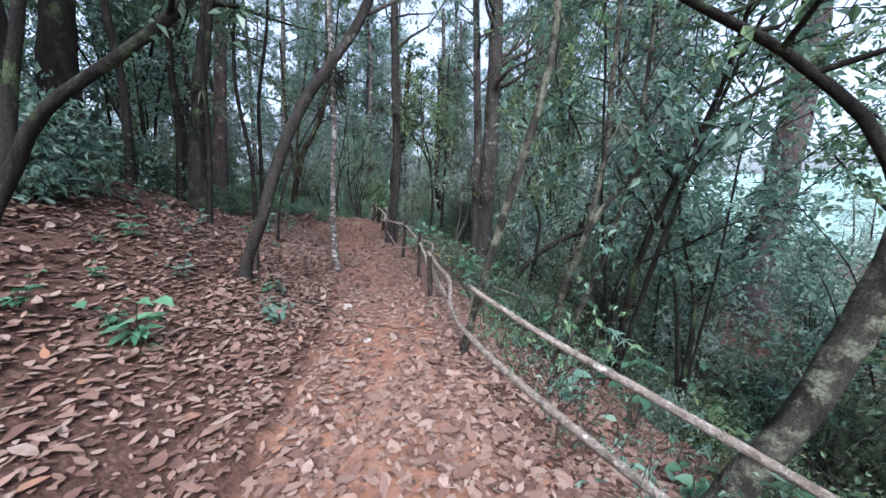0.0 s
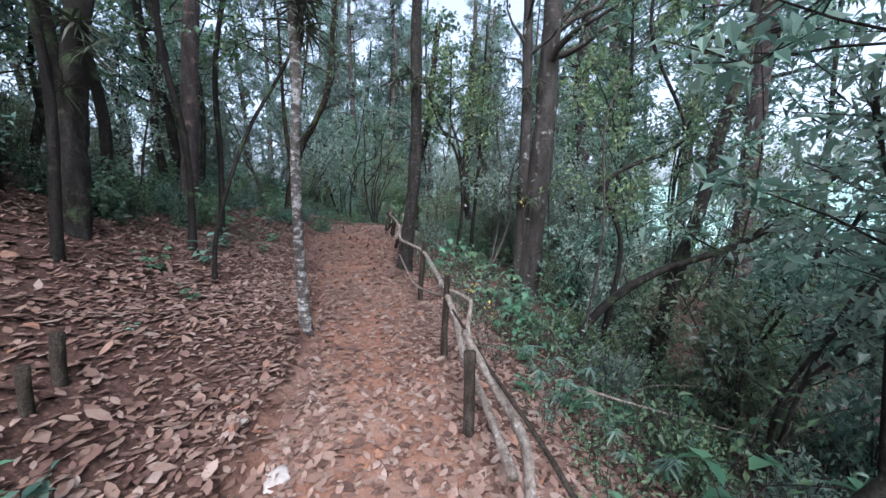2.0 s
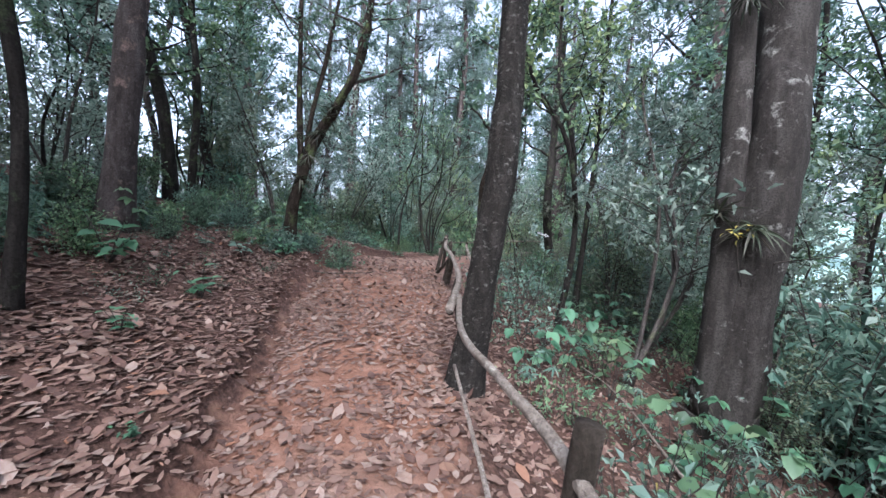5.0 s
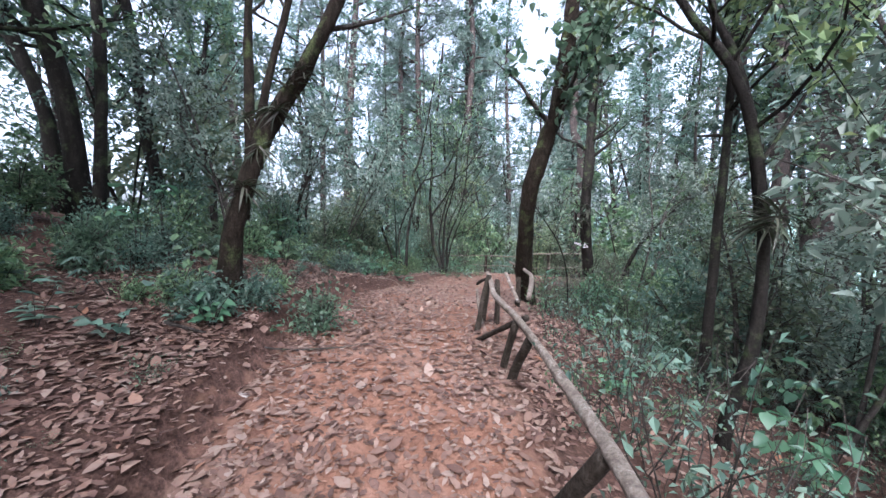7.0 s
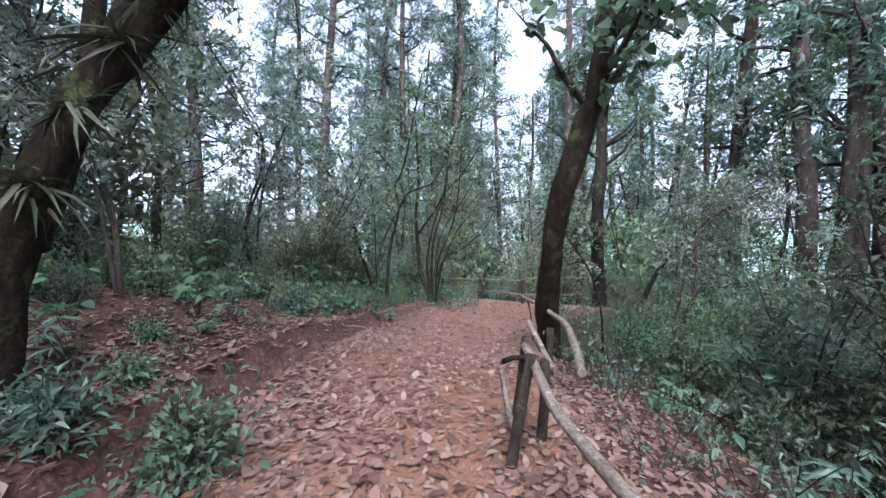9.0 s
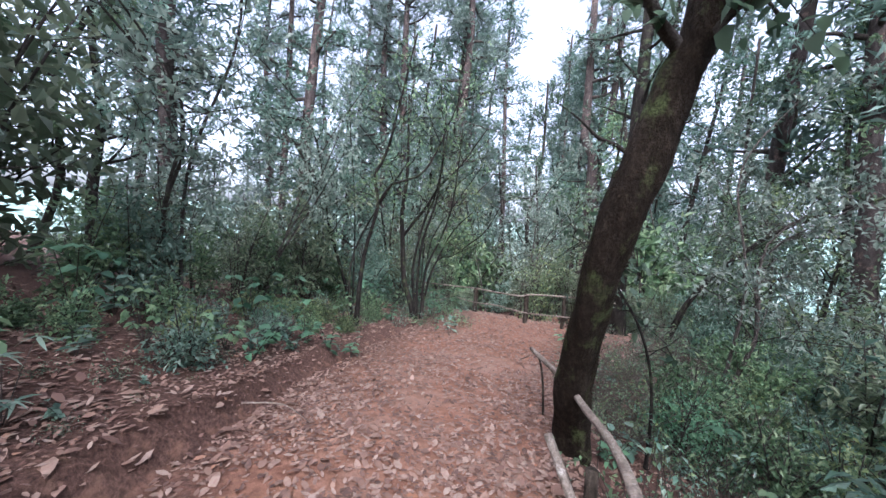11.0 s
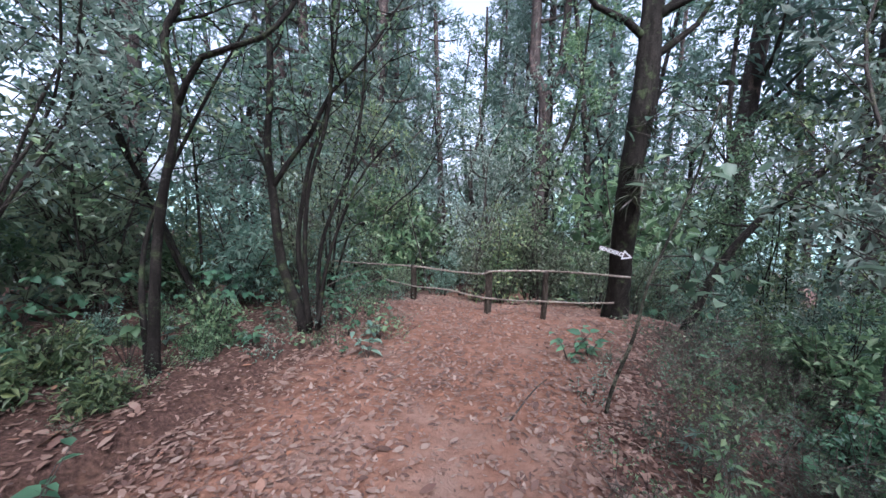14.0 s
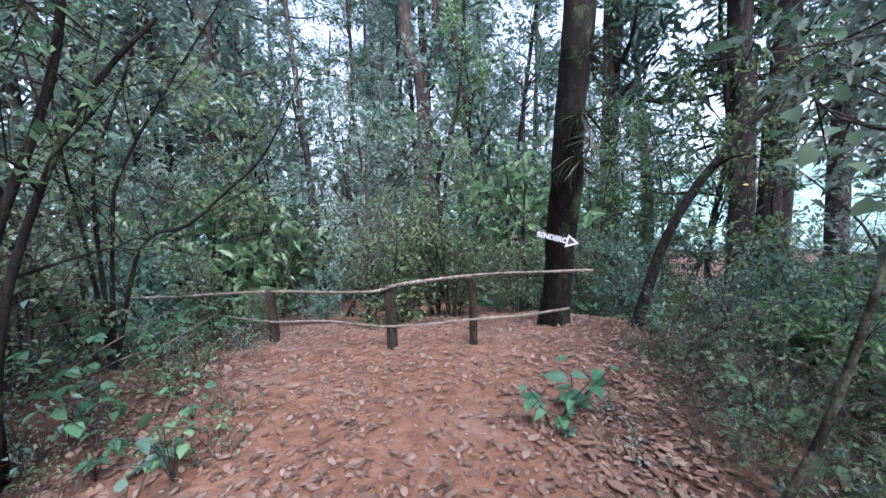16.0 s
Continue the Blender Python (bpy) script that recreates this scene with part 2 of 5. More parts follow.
def spline(pts, step):
    """A smooth curve through the points, in steps of about that length."""
    p = np.asarray(pts, float)
    if len(p) == 2:
        p = np.array([p[0], (p[0] + p[1]) / 2, p[1]])
    e = np.vstack([2 * p[0] - p[1], p, 2 * p[-1] - p[-2]])
    out = []
    for i in range(1, len(e) - 2):
        n = max(1, int(np.linalg.norm(e[i + 1] - e[i]) / step))
        t = np.linspace(0, 1, n, endpoint=False)[:, None]
        a, b, c, d = e[i - 1], e[i], e[i + 1], e[i + 2]
        out.append(0.5 * (2 * b + (c - a) * t + (2 * a - 5 * b + 4 * c - d) * t ** 2 + (3 * b - a - 3 * c + d) * t ** 3))
    out.append(e[-2][None])
    return np.vstack(out)


class Wood:
    """Tapered, lumpy round stems gathered into one mesh."""

    def __init__(self):
        self.v, self.q, self.t, self.n = [], [], [], 0

    def add(self, pts, r0, r1, rng, sides=8, step=0.22, lump=0.07, flare=0.0, smoothed=True, caps=True):
        c = spline(pts, step) if smoothed else np.asarray(pts, float)
        k = len(c)
        tan = np.gradient(c, axis=0)
        tan /= np.linalg.norm(tan, axis=1)[:, None] + 1e-9
        ref = np.array([1.0, 0.13, 0.0]) if abs(tan[:, 0]).mean() < 0.75 else np.array([0.0, 0.2, 1.0])
        a = np.cross(tan, ref)
        a /= np.linalg.norm(a, axis=1)[:, None] + 1e-9
        b = np.cross(tan, a)
        s = np.linspace(0, 1, k)
        length = np.linalg.norm(np.diff(c, axis=0), axis=1).sum()
        rad = r0 + (r1 - r0) * s
        if flare:
            rad = rad * (1 + flare * np.exp(-s * length / 0.28))
        ang = np.linspace(0, 2 * math.pi, sides, endpoint=False)
        ph = rng.random(6) * 6.28
        d = s[:, None] * length
        bump = 1 + lump * (np.sin(3 * ang + ph[0] + 2.1 * d) * 0.6 + np.sin(2 * ang + ph[1] - 3.3 * d) * 0.7 + np.sin(5.7 * d + ph[2] + ang) * 0.6 + 0.5 * np.sin(13 * d + ph[3] + 3 * ang))
        r = rad[:, None] * bump
        ring = c[:, None, :] + r[..., None] * (np.cos(ang)[None, :, None] * a[:, None, :] + np.sin(ang)[None, :, None] * b[:, None, :])
        i = np.arange(k - 1)[:, None] * sides
        j = np.arange(sides)[None, :]
        jn = (j + 1) % sides
        q = np.stack([i + j, i + jn, i + sides + jn, i + sides + j], -1).reshape(-1, 4) + self.n
        self.q.append(q)
        self.v.append(ring.reshape(-1, 3))
        self.n += k * sides
        if caps:
            js = np.arange(sides)
            jm = (js + 1) % sides
            first, last = self.n - k * sides, self.n - sides
            self.v.append(np.array([c[0], c[-1]]))
            self.t.append(np.stack([np.full(sides, self.n), first + jm, first + js], -1))
            self.t.append(np.stack([np.full(sides, self.n + 1), last + js, last + jm], -1))
            self.n += 2
        return c

    def mesh(self, name):
        return mesh_of(name, np.vstack(self.v), np.vstack(self.q), np.vstack(self.t) if self.t else None)


class Leaves:
    """Folded leaf blades, four corners each, gathered into one mesh."""

    def __init__(self):
        self.p, self.d, self.s = [], [], []

    def add(self, p, d, s):
        self.p.append(np.asarray(p, float))
        self.d.append(np.asarray(d, float))
        self.s.append(np.asarray(s, float))

    def count(self):
        return sum(len(s) for s in self.s)

    def mesh(self, name, rng, width=0.45, fold=0.12, droop=0.15):
        p, d, s = np.vstack(self.p), np.vstack(self.d), np.concatenate(self.s)[:, None]
        n = len(p)
        d = d / (np.linalg.norm(d, axis=1)[:, None] + 1e-9)
        up = np.array([0, 0, 1.0]) + rng.normal(0, 0.45, (n, 3))
        side = np.cross(d, up)
        side /= np.linalg.norm(side, axis=1)[:, None] + 1e-9
        nrm = np.cross(side, d)
        w = width * (0.8 + 0.4 * rng.random((n, 1)))
        mid = p + d * s * 0.45
        v = np.stack([p, mid + side * s * w * 0.5 + nrm * s * fold, p + d * s - nrm * s * droop, mid - side * s * w * 0.5 + nrm * s * fold], 1).reshape(-1, 3)
        i = np.arange(n)[:, None] * 4
        t = np.vstack([i + np.array([0, 1, 2]), i + np.array([0, 2, 3])])
        return mesh_of(name, v, None, t, False)


def full_blades(leaves, name, rng, width=0.6, droop=0.25, cup=0.10):
    """Ovate blades with a midrib: eight corners each, arched towards the tip."""
    p, d, s = np.vstack(leaves.p), np.vstack(leaves.d), np.concatenate(leaves.s)[:, None]
    n = len(p)
    d = d / (np.linalg.norm(d, axis=1)[:, None] + 1e-9)
    side = np.cross(d, np.array([0, 0, 1.0]) + rng.normal(0, 0.3, (n, 3)))
    side /= np.linalg.norm(side, axis=1)[:, None] + 1e-9
    nrm = np.cross(side, d)
    w = width * (0.85 + 0.3 * rng.random((n, 1)))
    ev = lambda u, b, c: p + d * s * u + side * s * w * b + nrm * s * (c - droop * u * u)
    v = np.stack([ev(0, 0, 0), ev(0.28, 0, 0), ev(0.66, 0, 0), ev(1, 0, 0), ev(0.22, 0.42, cup), ev(0.62, 0.36, cup), ev(0.22, -0.42, cup), ev(0.62, -0.36, cup)], 1).reshape(-1, 3)
    i = np.arange(n)[:, None] * 8
    t = np.vstack([i + np.array(f) for f in ((0, 1, 4), (2, 3, 5), (0, 6, 1), (2, 7, 3))])
    q = np.vstack([i + np.array(f) for f in ((1, 2, 5, 4), (1, 6, 7, 2))])
    return mesh_of(name, v, q, t, True)


def unit(v):
    v = np.asarray(v, float)
    return v / (np.linalg.norm(v) + 1e-9)


def wander(start, heading, length, n, rng, wob=0.15, rise=0.0):
    """Points of a bent branch."""
    pts, h = [np.asarray(start, float)], unit(heading)
    for _ in range(n):
        h = unit(h + rng.normal(0, wob, 3) + np.array([0, 0, rise]))
        pts.append(pts[-1] + h * length / n)
    return np.array(pts)


def clothe(wood, leaves, c, r, rng, bare_twigs=1.0, first=0.4, limbs=14, reach=1.6, rise=0.5, twigs=6, per_twig=9, leaf=0.09, spread=0.12, hang=-0.15, twig_len=0.5, inner=False):
    """Limbs, twigs and leaves on the stem c."""
    k, seg = len(c), 5 if r >= 0.05 else 3
    for i in range(limbs):
        f = first + (1 - first) * (i + rng.random()) / limbs
        p = c[min(k - 1, int(f * (k - 1)))]
        az = rng.random() * 6.283
        far = (f - first) / (1 - first + 1e-6)
        length = reach * (1.05 - 0.6 * far) * (0.6 + 0.6 * rng.random())
        limb = wander(p, (math.cos(az), math.sin(az), rise * (0.5 + rng.random())), length, seg, rng, 0.2, 0.05)
        wood.add(limb, max(0.006, r * 0.32 * (1.1 - 0.6 * far)), 0.004, rng, 4 if r < 0.05 else 5, 0.4, 0.05, caps=False)
        for _ in range(twigs):
            g = 1.05 + (seg - 1.1) * rng.random()
            a, b = int(g), min(seg, int(g) + 1)
            q = limb[a] + (limb[b] - limb[a]) * (g - a)
            h = unit(unit(limb[b] - limb[a - 1]) * 0.5 + rng.normal(0, 0.6, 3) + np.array([0, 0, 0.1]))
            tw = wander(q, h, twig_len * (0.5 + rng.random()), 3, rng, 0.25)
            if rng.random() < bare_twigs:
                wood.add(tw[::3], 0.005, 0.002, rng, 3, 0.5, 0.0, smoothed=False, caps=False)
            if leaves is not None:
                t = rng.random((per_twig, 1)) * 2.999
                ti = t.astype(int)[:, 0]
                lp = tw[ti] + (tw[ti + 1] - tw[ti]) * (t - ti[:, None]) + rng.normal(0, spread * 0.35, (per_twig, 3))
                ld = h[None] * 0.5 + rng.normal(0, 0.7, (per_twig, 3)) + np.array([0, 0, hang])
                leaves.add(lp, ld, leaf * (0.55 + 0.8 * rng.random(per_twig)))


# ---- lie of the land ----
TRAIL_Y = [-6, -3, 0, 3.3, 5, 7.3, 8.7, 9.6, 11, 12.3, 13.5, 15, 17, 19, 21, 24, 30]
TRAIL_X = [2.9, 2.3, 1.55, 0.70, 0.10, -0.90, -1.70, -2.15, -2.60, -2.90, -3.20, -3.45, -3.60, -3.60, -3.50, -3.4, -3.4]
TRAIL_Z = [0.0, 0.06, 0.13, 0.20, 0.22, 0.30, 0.42, 0.55, 0.75, 0.80, 0.74, 0.56, 0.42, 0.36, 0.26, -0.3, -1.6]
HALF_LEFT = [0.6, 0.6, 0.6, 0.6, 0.62, 0.75, 0.95, 1.2, 1.5, 1.6, 1.65, 1.85, 1.9, 1.9, 2.0, 2.0, 2.0]
HALF_RIGHT = [0.7, 0.7, 0.7, 0.7, 0.7, 0.75, 0.75, 0.75, 0.75, 0.8, 0.8, 0.85, 1.0, 1.75, 2.8, 2.0, 1.5]
LIP = [0.16, 0.16, 0.16, 0.16, 0.18, 0.20, 0.22, 0.26, 0.30, 0.30, 0.26, 0.18, 0.12, 0.06, 0.0, 0.0, 0.0]
UP = [0.52, 0.52, 0.55, 0.53, 0.46, 0.31, 0.26, 0.24, 0.20, 0.16, 0.12, 0.10, 0.06, 0.02, -0.03, -0.05, -0.05]
DOWN = [0.55, 0.55, 0.55, 0.50, 0.48, 0.45, 0.42, 0.42, 0.40, 0.36, 0.32, 0.30, 0.30, 0.30, 0.3, 0.3, 0.3]


def ease(a, lo, hi):
    k = np.clip((a - lo) / (hi - lo), 0, 1)
    return k * k * (3 - 2 * k)


def height(x, y):
    """Ground height: a footpath cut along a hillside that rises to one side and falls away on the other."""
    x, y = np.asarray(x, float), np.asarray(y, float)
    at = lambda table: np.interp(y, TRAIL_Y, table)
    side = x - at(TRAIL_X)
    left, right = np.maximum(-side - at(HALF_LEFT), 0), np.maximum(side - at(HALF_RIGHT), 0)
    z = at(TRAIL_Z) + at(LIP) * ease(left, 0.0, 0.15)
    z = z + at(UP) * 9 * np.tanh(np.maximum(left - 0.2, 0) / 9)
    z = z - at(DOWN) * 14 * np.tanh(right / 14)
    z = z - 0.03 * ease(side, -0.5, 0.0) * ease(-side, -0.5, 0.0)
    far = np.maximum(y - 30, 0)
    z = z - 0.10 * 40 * np.tanh(far / 40)
    rough = 0.035 * np.sin(2.1 * x + 1.3 * y) * np.sin(1.7 * y - 0.9 * x + 1.0) + 0.015 * np.sin(5.3 * x + 2.0) * np.sin(4.7 * y + 0.8 * x)
    return z + rough * (0.35 + 0.65 * ease(left + right, 0.1, 1.2))


# ---- ground: one sheet, fine along the path and coarse out to the hills ----
def graded(lo, hi, step, far):
    out = np.cumsum(step * 1.22 ** np.arange(1, 60))
    out = out[out < far]
    return np.concatenate([lo - out[::-1], np.arange(lo, hi + step / 2, step), hi + out])


def build_ground():
    xs, ys = graded(-8.0, 4.0, 0.12, 900), graded(-1.0, 23.0, 0.13, 900)
    gx, gy = np.meshgrid(xs, ys)
    v = np.stack([gx, gy, height(gx, gy)], -1).reshape(-1, 3)
    w, h = len(xs), len(ys)
    i = (np.arange(h - 1)[:, None] * w + np.arange(w - 1)[None, :]).reshape(-1, 1)
    me = mesh_of("ground", v, i + np.array([0, 1, w + 1, w]))
    side = v[:, 0] - np.interp(v[:, 1], TRAIL_Y, TRAIL_X)
    hl, hr = np.interp(v[:, 1], TRAIL_Y, HALF_LEFT), np.interp(v[:, 1], TRAIL_Y, HALF_RIGHT)
    inside = np.where(side < 0, 1 + side / (hl + 0.25), 1 - side / (hr + 0.25))
    at = me.attributes.new("trodden", "FLOAT", "POINT")
    at.data.foreach_set("value", np.clip(inside * 1.3, -0.3, 0.75).astype(np.float32))
    me.materials.append(EARTH)
    return tagged(new("ground", me), "red clay hillside with a trodden footpath and leaf litter", "ground", kind="structure")


build_ground()


def build_backdrop():
    """Wooded hills across the valley, with haze painted into their colour."""
    rng = np.random.default_rng(5)
    n, k = 240, 26
    a = np.linspace(0, 2 * math.pi, n, endpoint=False)
    v = []
    for j in range(k):
        r = 75 + 9 * j
        crest = 17 + 5 * np.sin(2 * a + 0.6) + 4 * np.sin(3 * a + 2.0)
        z = -14 + (crest + 14) * (j / (k - 1)) ** 0.8 + rng.normal(0, 1.0, n)
        rr = r + rng.normal(0, 2.0, n)
        v.append(np.stack([-2 + rr * np.cos(a), 10 + rr * np.sin(a), z], -1))
    i = np.arange(k - 1)[:, None] * n
    j = np.arange(n)[None, :]
    q = np.stack([i + j, i + (j + 1) % n, i + n + (j + 1) % n, i + n + j], -1).reshape(-1, 4)
    me = mesh_of("backdrop", np.vstack(v), q, None, False)
    m, nd, ln = nodes_of("distant_woods_hazed")
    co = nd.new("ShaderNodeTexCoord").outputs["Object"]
    # pale bluish ramp stands in for the air haze over the valley
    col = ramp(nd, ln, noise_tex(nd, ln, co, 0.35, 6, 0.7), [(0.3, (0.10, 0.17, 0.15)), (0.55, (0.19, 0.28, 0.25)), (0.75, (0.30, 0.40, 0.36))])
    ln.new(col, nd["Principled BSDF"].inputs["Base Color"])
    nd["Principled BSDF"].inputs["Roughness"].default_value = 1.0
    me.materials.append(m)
    return tagged(new("backdrop", me), "wooded hills across the valley, painted pale for haze", "hills", kind="structure")


build_backdrop()


def ground_z(x, y):
    return float(height(x, y))


# ---- trees ----
def build_tree(name, label, stems, bark, leafy, seed, category="tree", group="", sides=12, step=0.18, lump=0.07, flare=0.5, leaf_width=0.5, whole=False, **crown):
    """stems: (points, base radius, top radius); the first is the trunk and further ones its forks."""
    rng = np.random.default_rng(seed)
    base = np.asarray(stems[0][0][0], float)
    root = thing(name, label, category, group, at=tuple(base))
    branches, leaves = Wood(), Leaves()
    for k, (pts, r0, r1) in enumerate(stems):
        w = Wood()
        p = np.asarray(pts, float) - base
        if k == 0:
            p[0, 2] -= 0.12
        c = w.add(p, r0, r1, rng, sides, step, lump, flare if k == 0 else 0.0)
        part("trunk" if k == 0 else "stem", w.mesh("trunk"), bark, root)
        if crown.get("limbs", 1):
            clothe(branches, leaves, c, r0, rng, **crown)
    if branches.v:
        tagged(part("branchwork", branches.mesh("branchwork"), TWIG if bark is not BARK_DARK else BARK_DARK, root), kind="stuff")
    if leaves.p:
        tagged(part("crown", full_blades(leaves, "crown", rng, leaf_width) if whole else leaves.mesh("crown", rng, leaf_width), leafy, root), kind="stuff")
    return root


build_tree("leaning_tree", "smooth grey-brown tree leaning over the footpath", [([(-0.86, 3.45, 0.62), (-0.80, 3.40, 0.85), (-0.53, 3.29, 1.3), (-0.36, 3.32, 1.8), (-0.20, 3.40, 2.25), (0.0, 3.48, 2.61), (0.13, 3.52, 2.78), (0.5, 3.7, 3.5), (0.8, 3.9, 5.2)], 0.057, 0.038)], BARK_GREY, GREEN, 11, sides=18, step=0.1, flare=0.3, first=0.62, limbs=12, reach=1.8, twigs=8, per_twig=12)
build_tree("banded_tree", "slender pale tree with lichen bands beside the path", [([(-0.98, 5.88, 0.33), (-0.99, 5.84, 1.0), (-0.90, 5.68, 1.5), (-0.86, 5.62, 2.0), (-0.76, 5.53, 2.6), (-0.75, 5.5, 4.0), (-0.8, 5.6, 7.0)], 0.048, 0.03)], BARK_BANDED, DARKGREEN, 12, first=0.62, limbs=13, reach=1.6, twigs=7, per_twig=12, flare=0.7)
straight_tree = build_tree("straight_tree", "dark straight tree with lichen flecks against the handrail", [([(-0.94, 8.84, 0.2), (-0.84, 8.86, 1.0), (-0.77, 8.88, 1.6), (-0.73, 8.92, 2.2), (-0.74, 9.0, 3.4), (-0.8, 9.2, 9.5)], 0.115, 0.07)], BARK_ROUGH, DARKGREEN, 13, sides=28, step=0.09, flare=1.0, first=0.55, limbs=16, reach=2.0, twigs=8, per_twig=12)
build_tree("big_twin_tree", "big grey-brown twin-trunked tree on the falling slope", [
    ([(1.28, 10.8, -0.6), (1.36, 10.85, 0.3), (1.42, 10.85, 1.2), (1.48, 10.82, 2.0), (1.53, 10.9, 3.0), (1.57, 11.1, 4.0), (1.7, 11.4, 9.5)], 0.27, 0.15),
    ([(1.10, 10.75, -0.2), (1.15, 10.72, 1.0), (1.16, 10.75, 2.2), (1.15, 10.9, 3.8), (1.0, 11.2, 8.5)], 0.13, 0.08)], BARK_GREY, DARKGREEN, 14, sides=20, first=0.5, limbs=14, reach=2.6, twigs=8, per_twig=14)
build_tree("slope_tree", "mossy slender tree leaning away beside the rails", [([(1.41, 3.2, 0.02), (1.45, 3.17, 0.2), (1.57, 3.08, 0.7), (1.70, 2.96, 1.2), (1.85, 2.9, 1.7), (2.02, 2.95, 2.3), (2.12, 3.0, 3.0), (2.3, 3.2, 6.0)], 0.033, 0.023)], BARK_MOSSY, GREEN, 15, lump=0.12, step=0.1, first=0.6, limbs=9, reach=1.3, twigs=6, per_twig=10)
build_tree("arching_tree", "mossy forked tree arching out over the slope", [
    ([(2.38, 4.6, -0.5), (2.46, 4.4, 0.2), (2.56, 4.2, 0.8), (2.8, 4.15, 1.4), (3.4, 4.45, 1.95), (4.1, 4.7, 2.45), (5.2, 5.0, 3.05)], 0.047, 0.022),
    ([(2.68, 4.16, 1.15), (2.83, 4.2, 2.0), (2.9, 4.3, 3.2), (3.1, 4.5, 6.0)], 0.033, 0.018),
    ([(2.55, 4.55, -0.55), (2.72, 4.35, 0.3), (2.95, 4.2, 1.1), (3.15, 4.2, 2.2), (3.3, 4.3, 4.6)], 0.032, 0.018)], BARK_MOSSY, GREEN, 16, lump=0.11, step=0.1, first=0.6, limbs=8, reach=1.2, twigs=6, per_twig=9)
build_tree("thick_slope_tree", "thick dark leaning trunk below the rails", [([(3.02, 2.3, -0.85), (3.24, 2.4, -0.29), (3.56, 2.45, 0.21), (3.87, 2.5, 0.86), (4.15, 2.6, 1.6), (4.4, 2.8, 3.0), (4.6, 3.0, 5.5)], 0.10, 0.06)], BARK_MOSSY, GREEN, 17, sides=16, step=0.12, lump=0.1, first=0.6, limbs=8, reach=1.2, twigs=5, per_twig=9)
build_tree("bent_tree", "bent dark tree with mossy limbs below the path", [([(1.9, 8.5, -0.75), (2.44, 8.69, -0.05), (3.3, 8.98, 0.55), (4.86, 9.44, 1.15), (6.2, 9.9, 2.2)], 0.075, 0.04)], BARK_DARK, GREEN, 18, first=0.55, limbs=8, reach=1.2, twigs=6, per_twig=10)
build_tree("bromeliad_tree", "dark leaning tree hung with bromeliads on the slope", [([(3.45, 9.15, -1.3), (3.75, 9.4, 0.4), (4.09, 9.61, 1.52), (4.44, 9.89, 3.12), (4.75, 10.11, 4.22), (5.0, 10.4, 7.0)], 0.13, 0.06)], BARK_DARK, GREEN, 19, first=0.6, limbs=11, reach=1.8, twigs=7, per_twig=11)
build_tree("crooked_tree", "thin crooked tree with a zigzag stem", [([(2.5, 8.95, -0.95), (2.8, 9.16, 0.88), (2.52, 9.21, 2.0), (3.6, 9.6, 2.6), (3.75, 9.68, 3.03), (3.12, 9.65, 4.42), (3.2, 9.8, 6.0)], 0.05, 0.022)], BARK_DARK, GREEN, 20, first=0.45, limbs=9, reach=1.1, twigs=6, per_twig=9)
build_tree("valley_pine", "big dark leaning pine trunk on the lower slope", [([(10.3, 13.3, -3.3), (10.9, 13.8, 0.0), (11.5, 14.2, 3.0), (12.0, 14.6, 7.0), (12.6, 15.0, 15.0)], 0.55, 0.3)], BARK_PINE, NEEDLE, 21, sides=18, step=0.4, first=0.45, limbs=14, reach=3.0, twigs=7, per_twig=22, leaf=0.26, leaf_width=0.12)
mossy_tree = build_tree("mossy_tree", "dark mossy tree leaning across the slope beside the path", [([(-2.42, 15.1, 0.40), (-2.44, 14.95, 0.8), (-2.45, 14.78, 1.1), (-2.43, 14.55, 1.6), (-2.37, 14.32, 2.1), (-2.27, 14.15, 2.6), (-2.08, 14.2, 3.2), (-1.9, 14.2, 4.0), (-1.6, 14.3, 7.0)], 0.14, 0.09)], BARK_FIBRE, DARKGREEN, 22, sides=28, step=0.09, lump=0.10, first=0.46, limbs=17, reach=1.5, twigs=8, per_twig=10, leaf=0.13, leaf_width=0.8, whole=True)
build_tree("bromeliad_oak", "gnarled dark tree leaning over the bank with bromeliads", [
    ([(-4.66, 10.85, 0.95), (-4.62, 10.9, 1.6), (-4.56, 10.97, 2.1), (-4.50, 11.1, 2.55), (-4.45, 11.35, 3.1), (-4.2, 11.5, 3.6), (-3.9, 11.7, 4.6), (-3.8, 12.0, 7.0)], 0.10, 0.05),
    ([(-4.60, 11.0, 1.9), (-4.85, 11.3, 2.7), (-5.1, 11.5, 3.9), (-5.3, 11.7, 6.5)], 0.06, 0.03),
    ([(-4.52, 11.1, 2.4), (-4.75, 11.4, 3.2), (-4.7, 11.7, 4.4), (-4.6, 12.0, 6.0)], 0.05, 0.025)], BARK_FIBRE, DARKGREEN, 23, sides=16, step=0.1, lump=0.13, flare=0.5, first=0.5, limbs=9, reach=1.6, twigs=6, per_twig=10)
build_tree("kinked_tree", "dark bare twin-stemmed tree curving beside the path", [
    ([(-0.44, 11.75, 0.0), (-0.40, 11.7, 0.45), (-0.32, 11.6, 1.01), (-0.29, 11.6, 1.57), (-0.32, 11.6, 2.04), (-0.40, 11.6, 2.55), (-0.56, 11.55, 2.99), (-0.92, 11.5, 3.53), (-1.3, 11.5, 4.6)], 0.050, 0.020),
    ([(-0.31, 11.62, 1.85), (-0.38, 11.7, 2.66), (-0.50, 11.75, 3.17), (-0.66, 11.8, 3.7), (-0.7, 11.9, 5.2)], 0.036, 0.016)], BARK_DARK, LIGHTGREEN, 24, first=0.5, limbs=11, reach=1.4, twigs=7, per_twig=12)
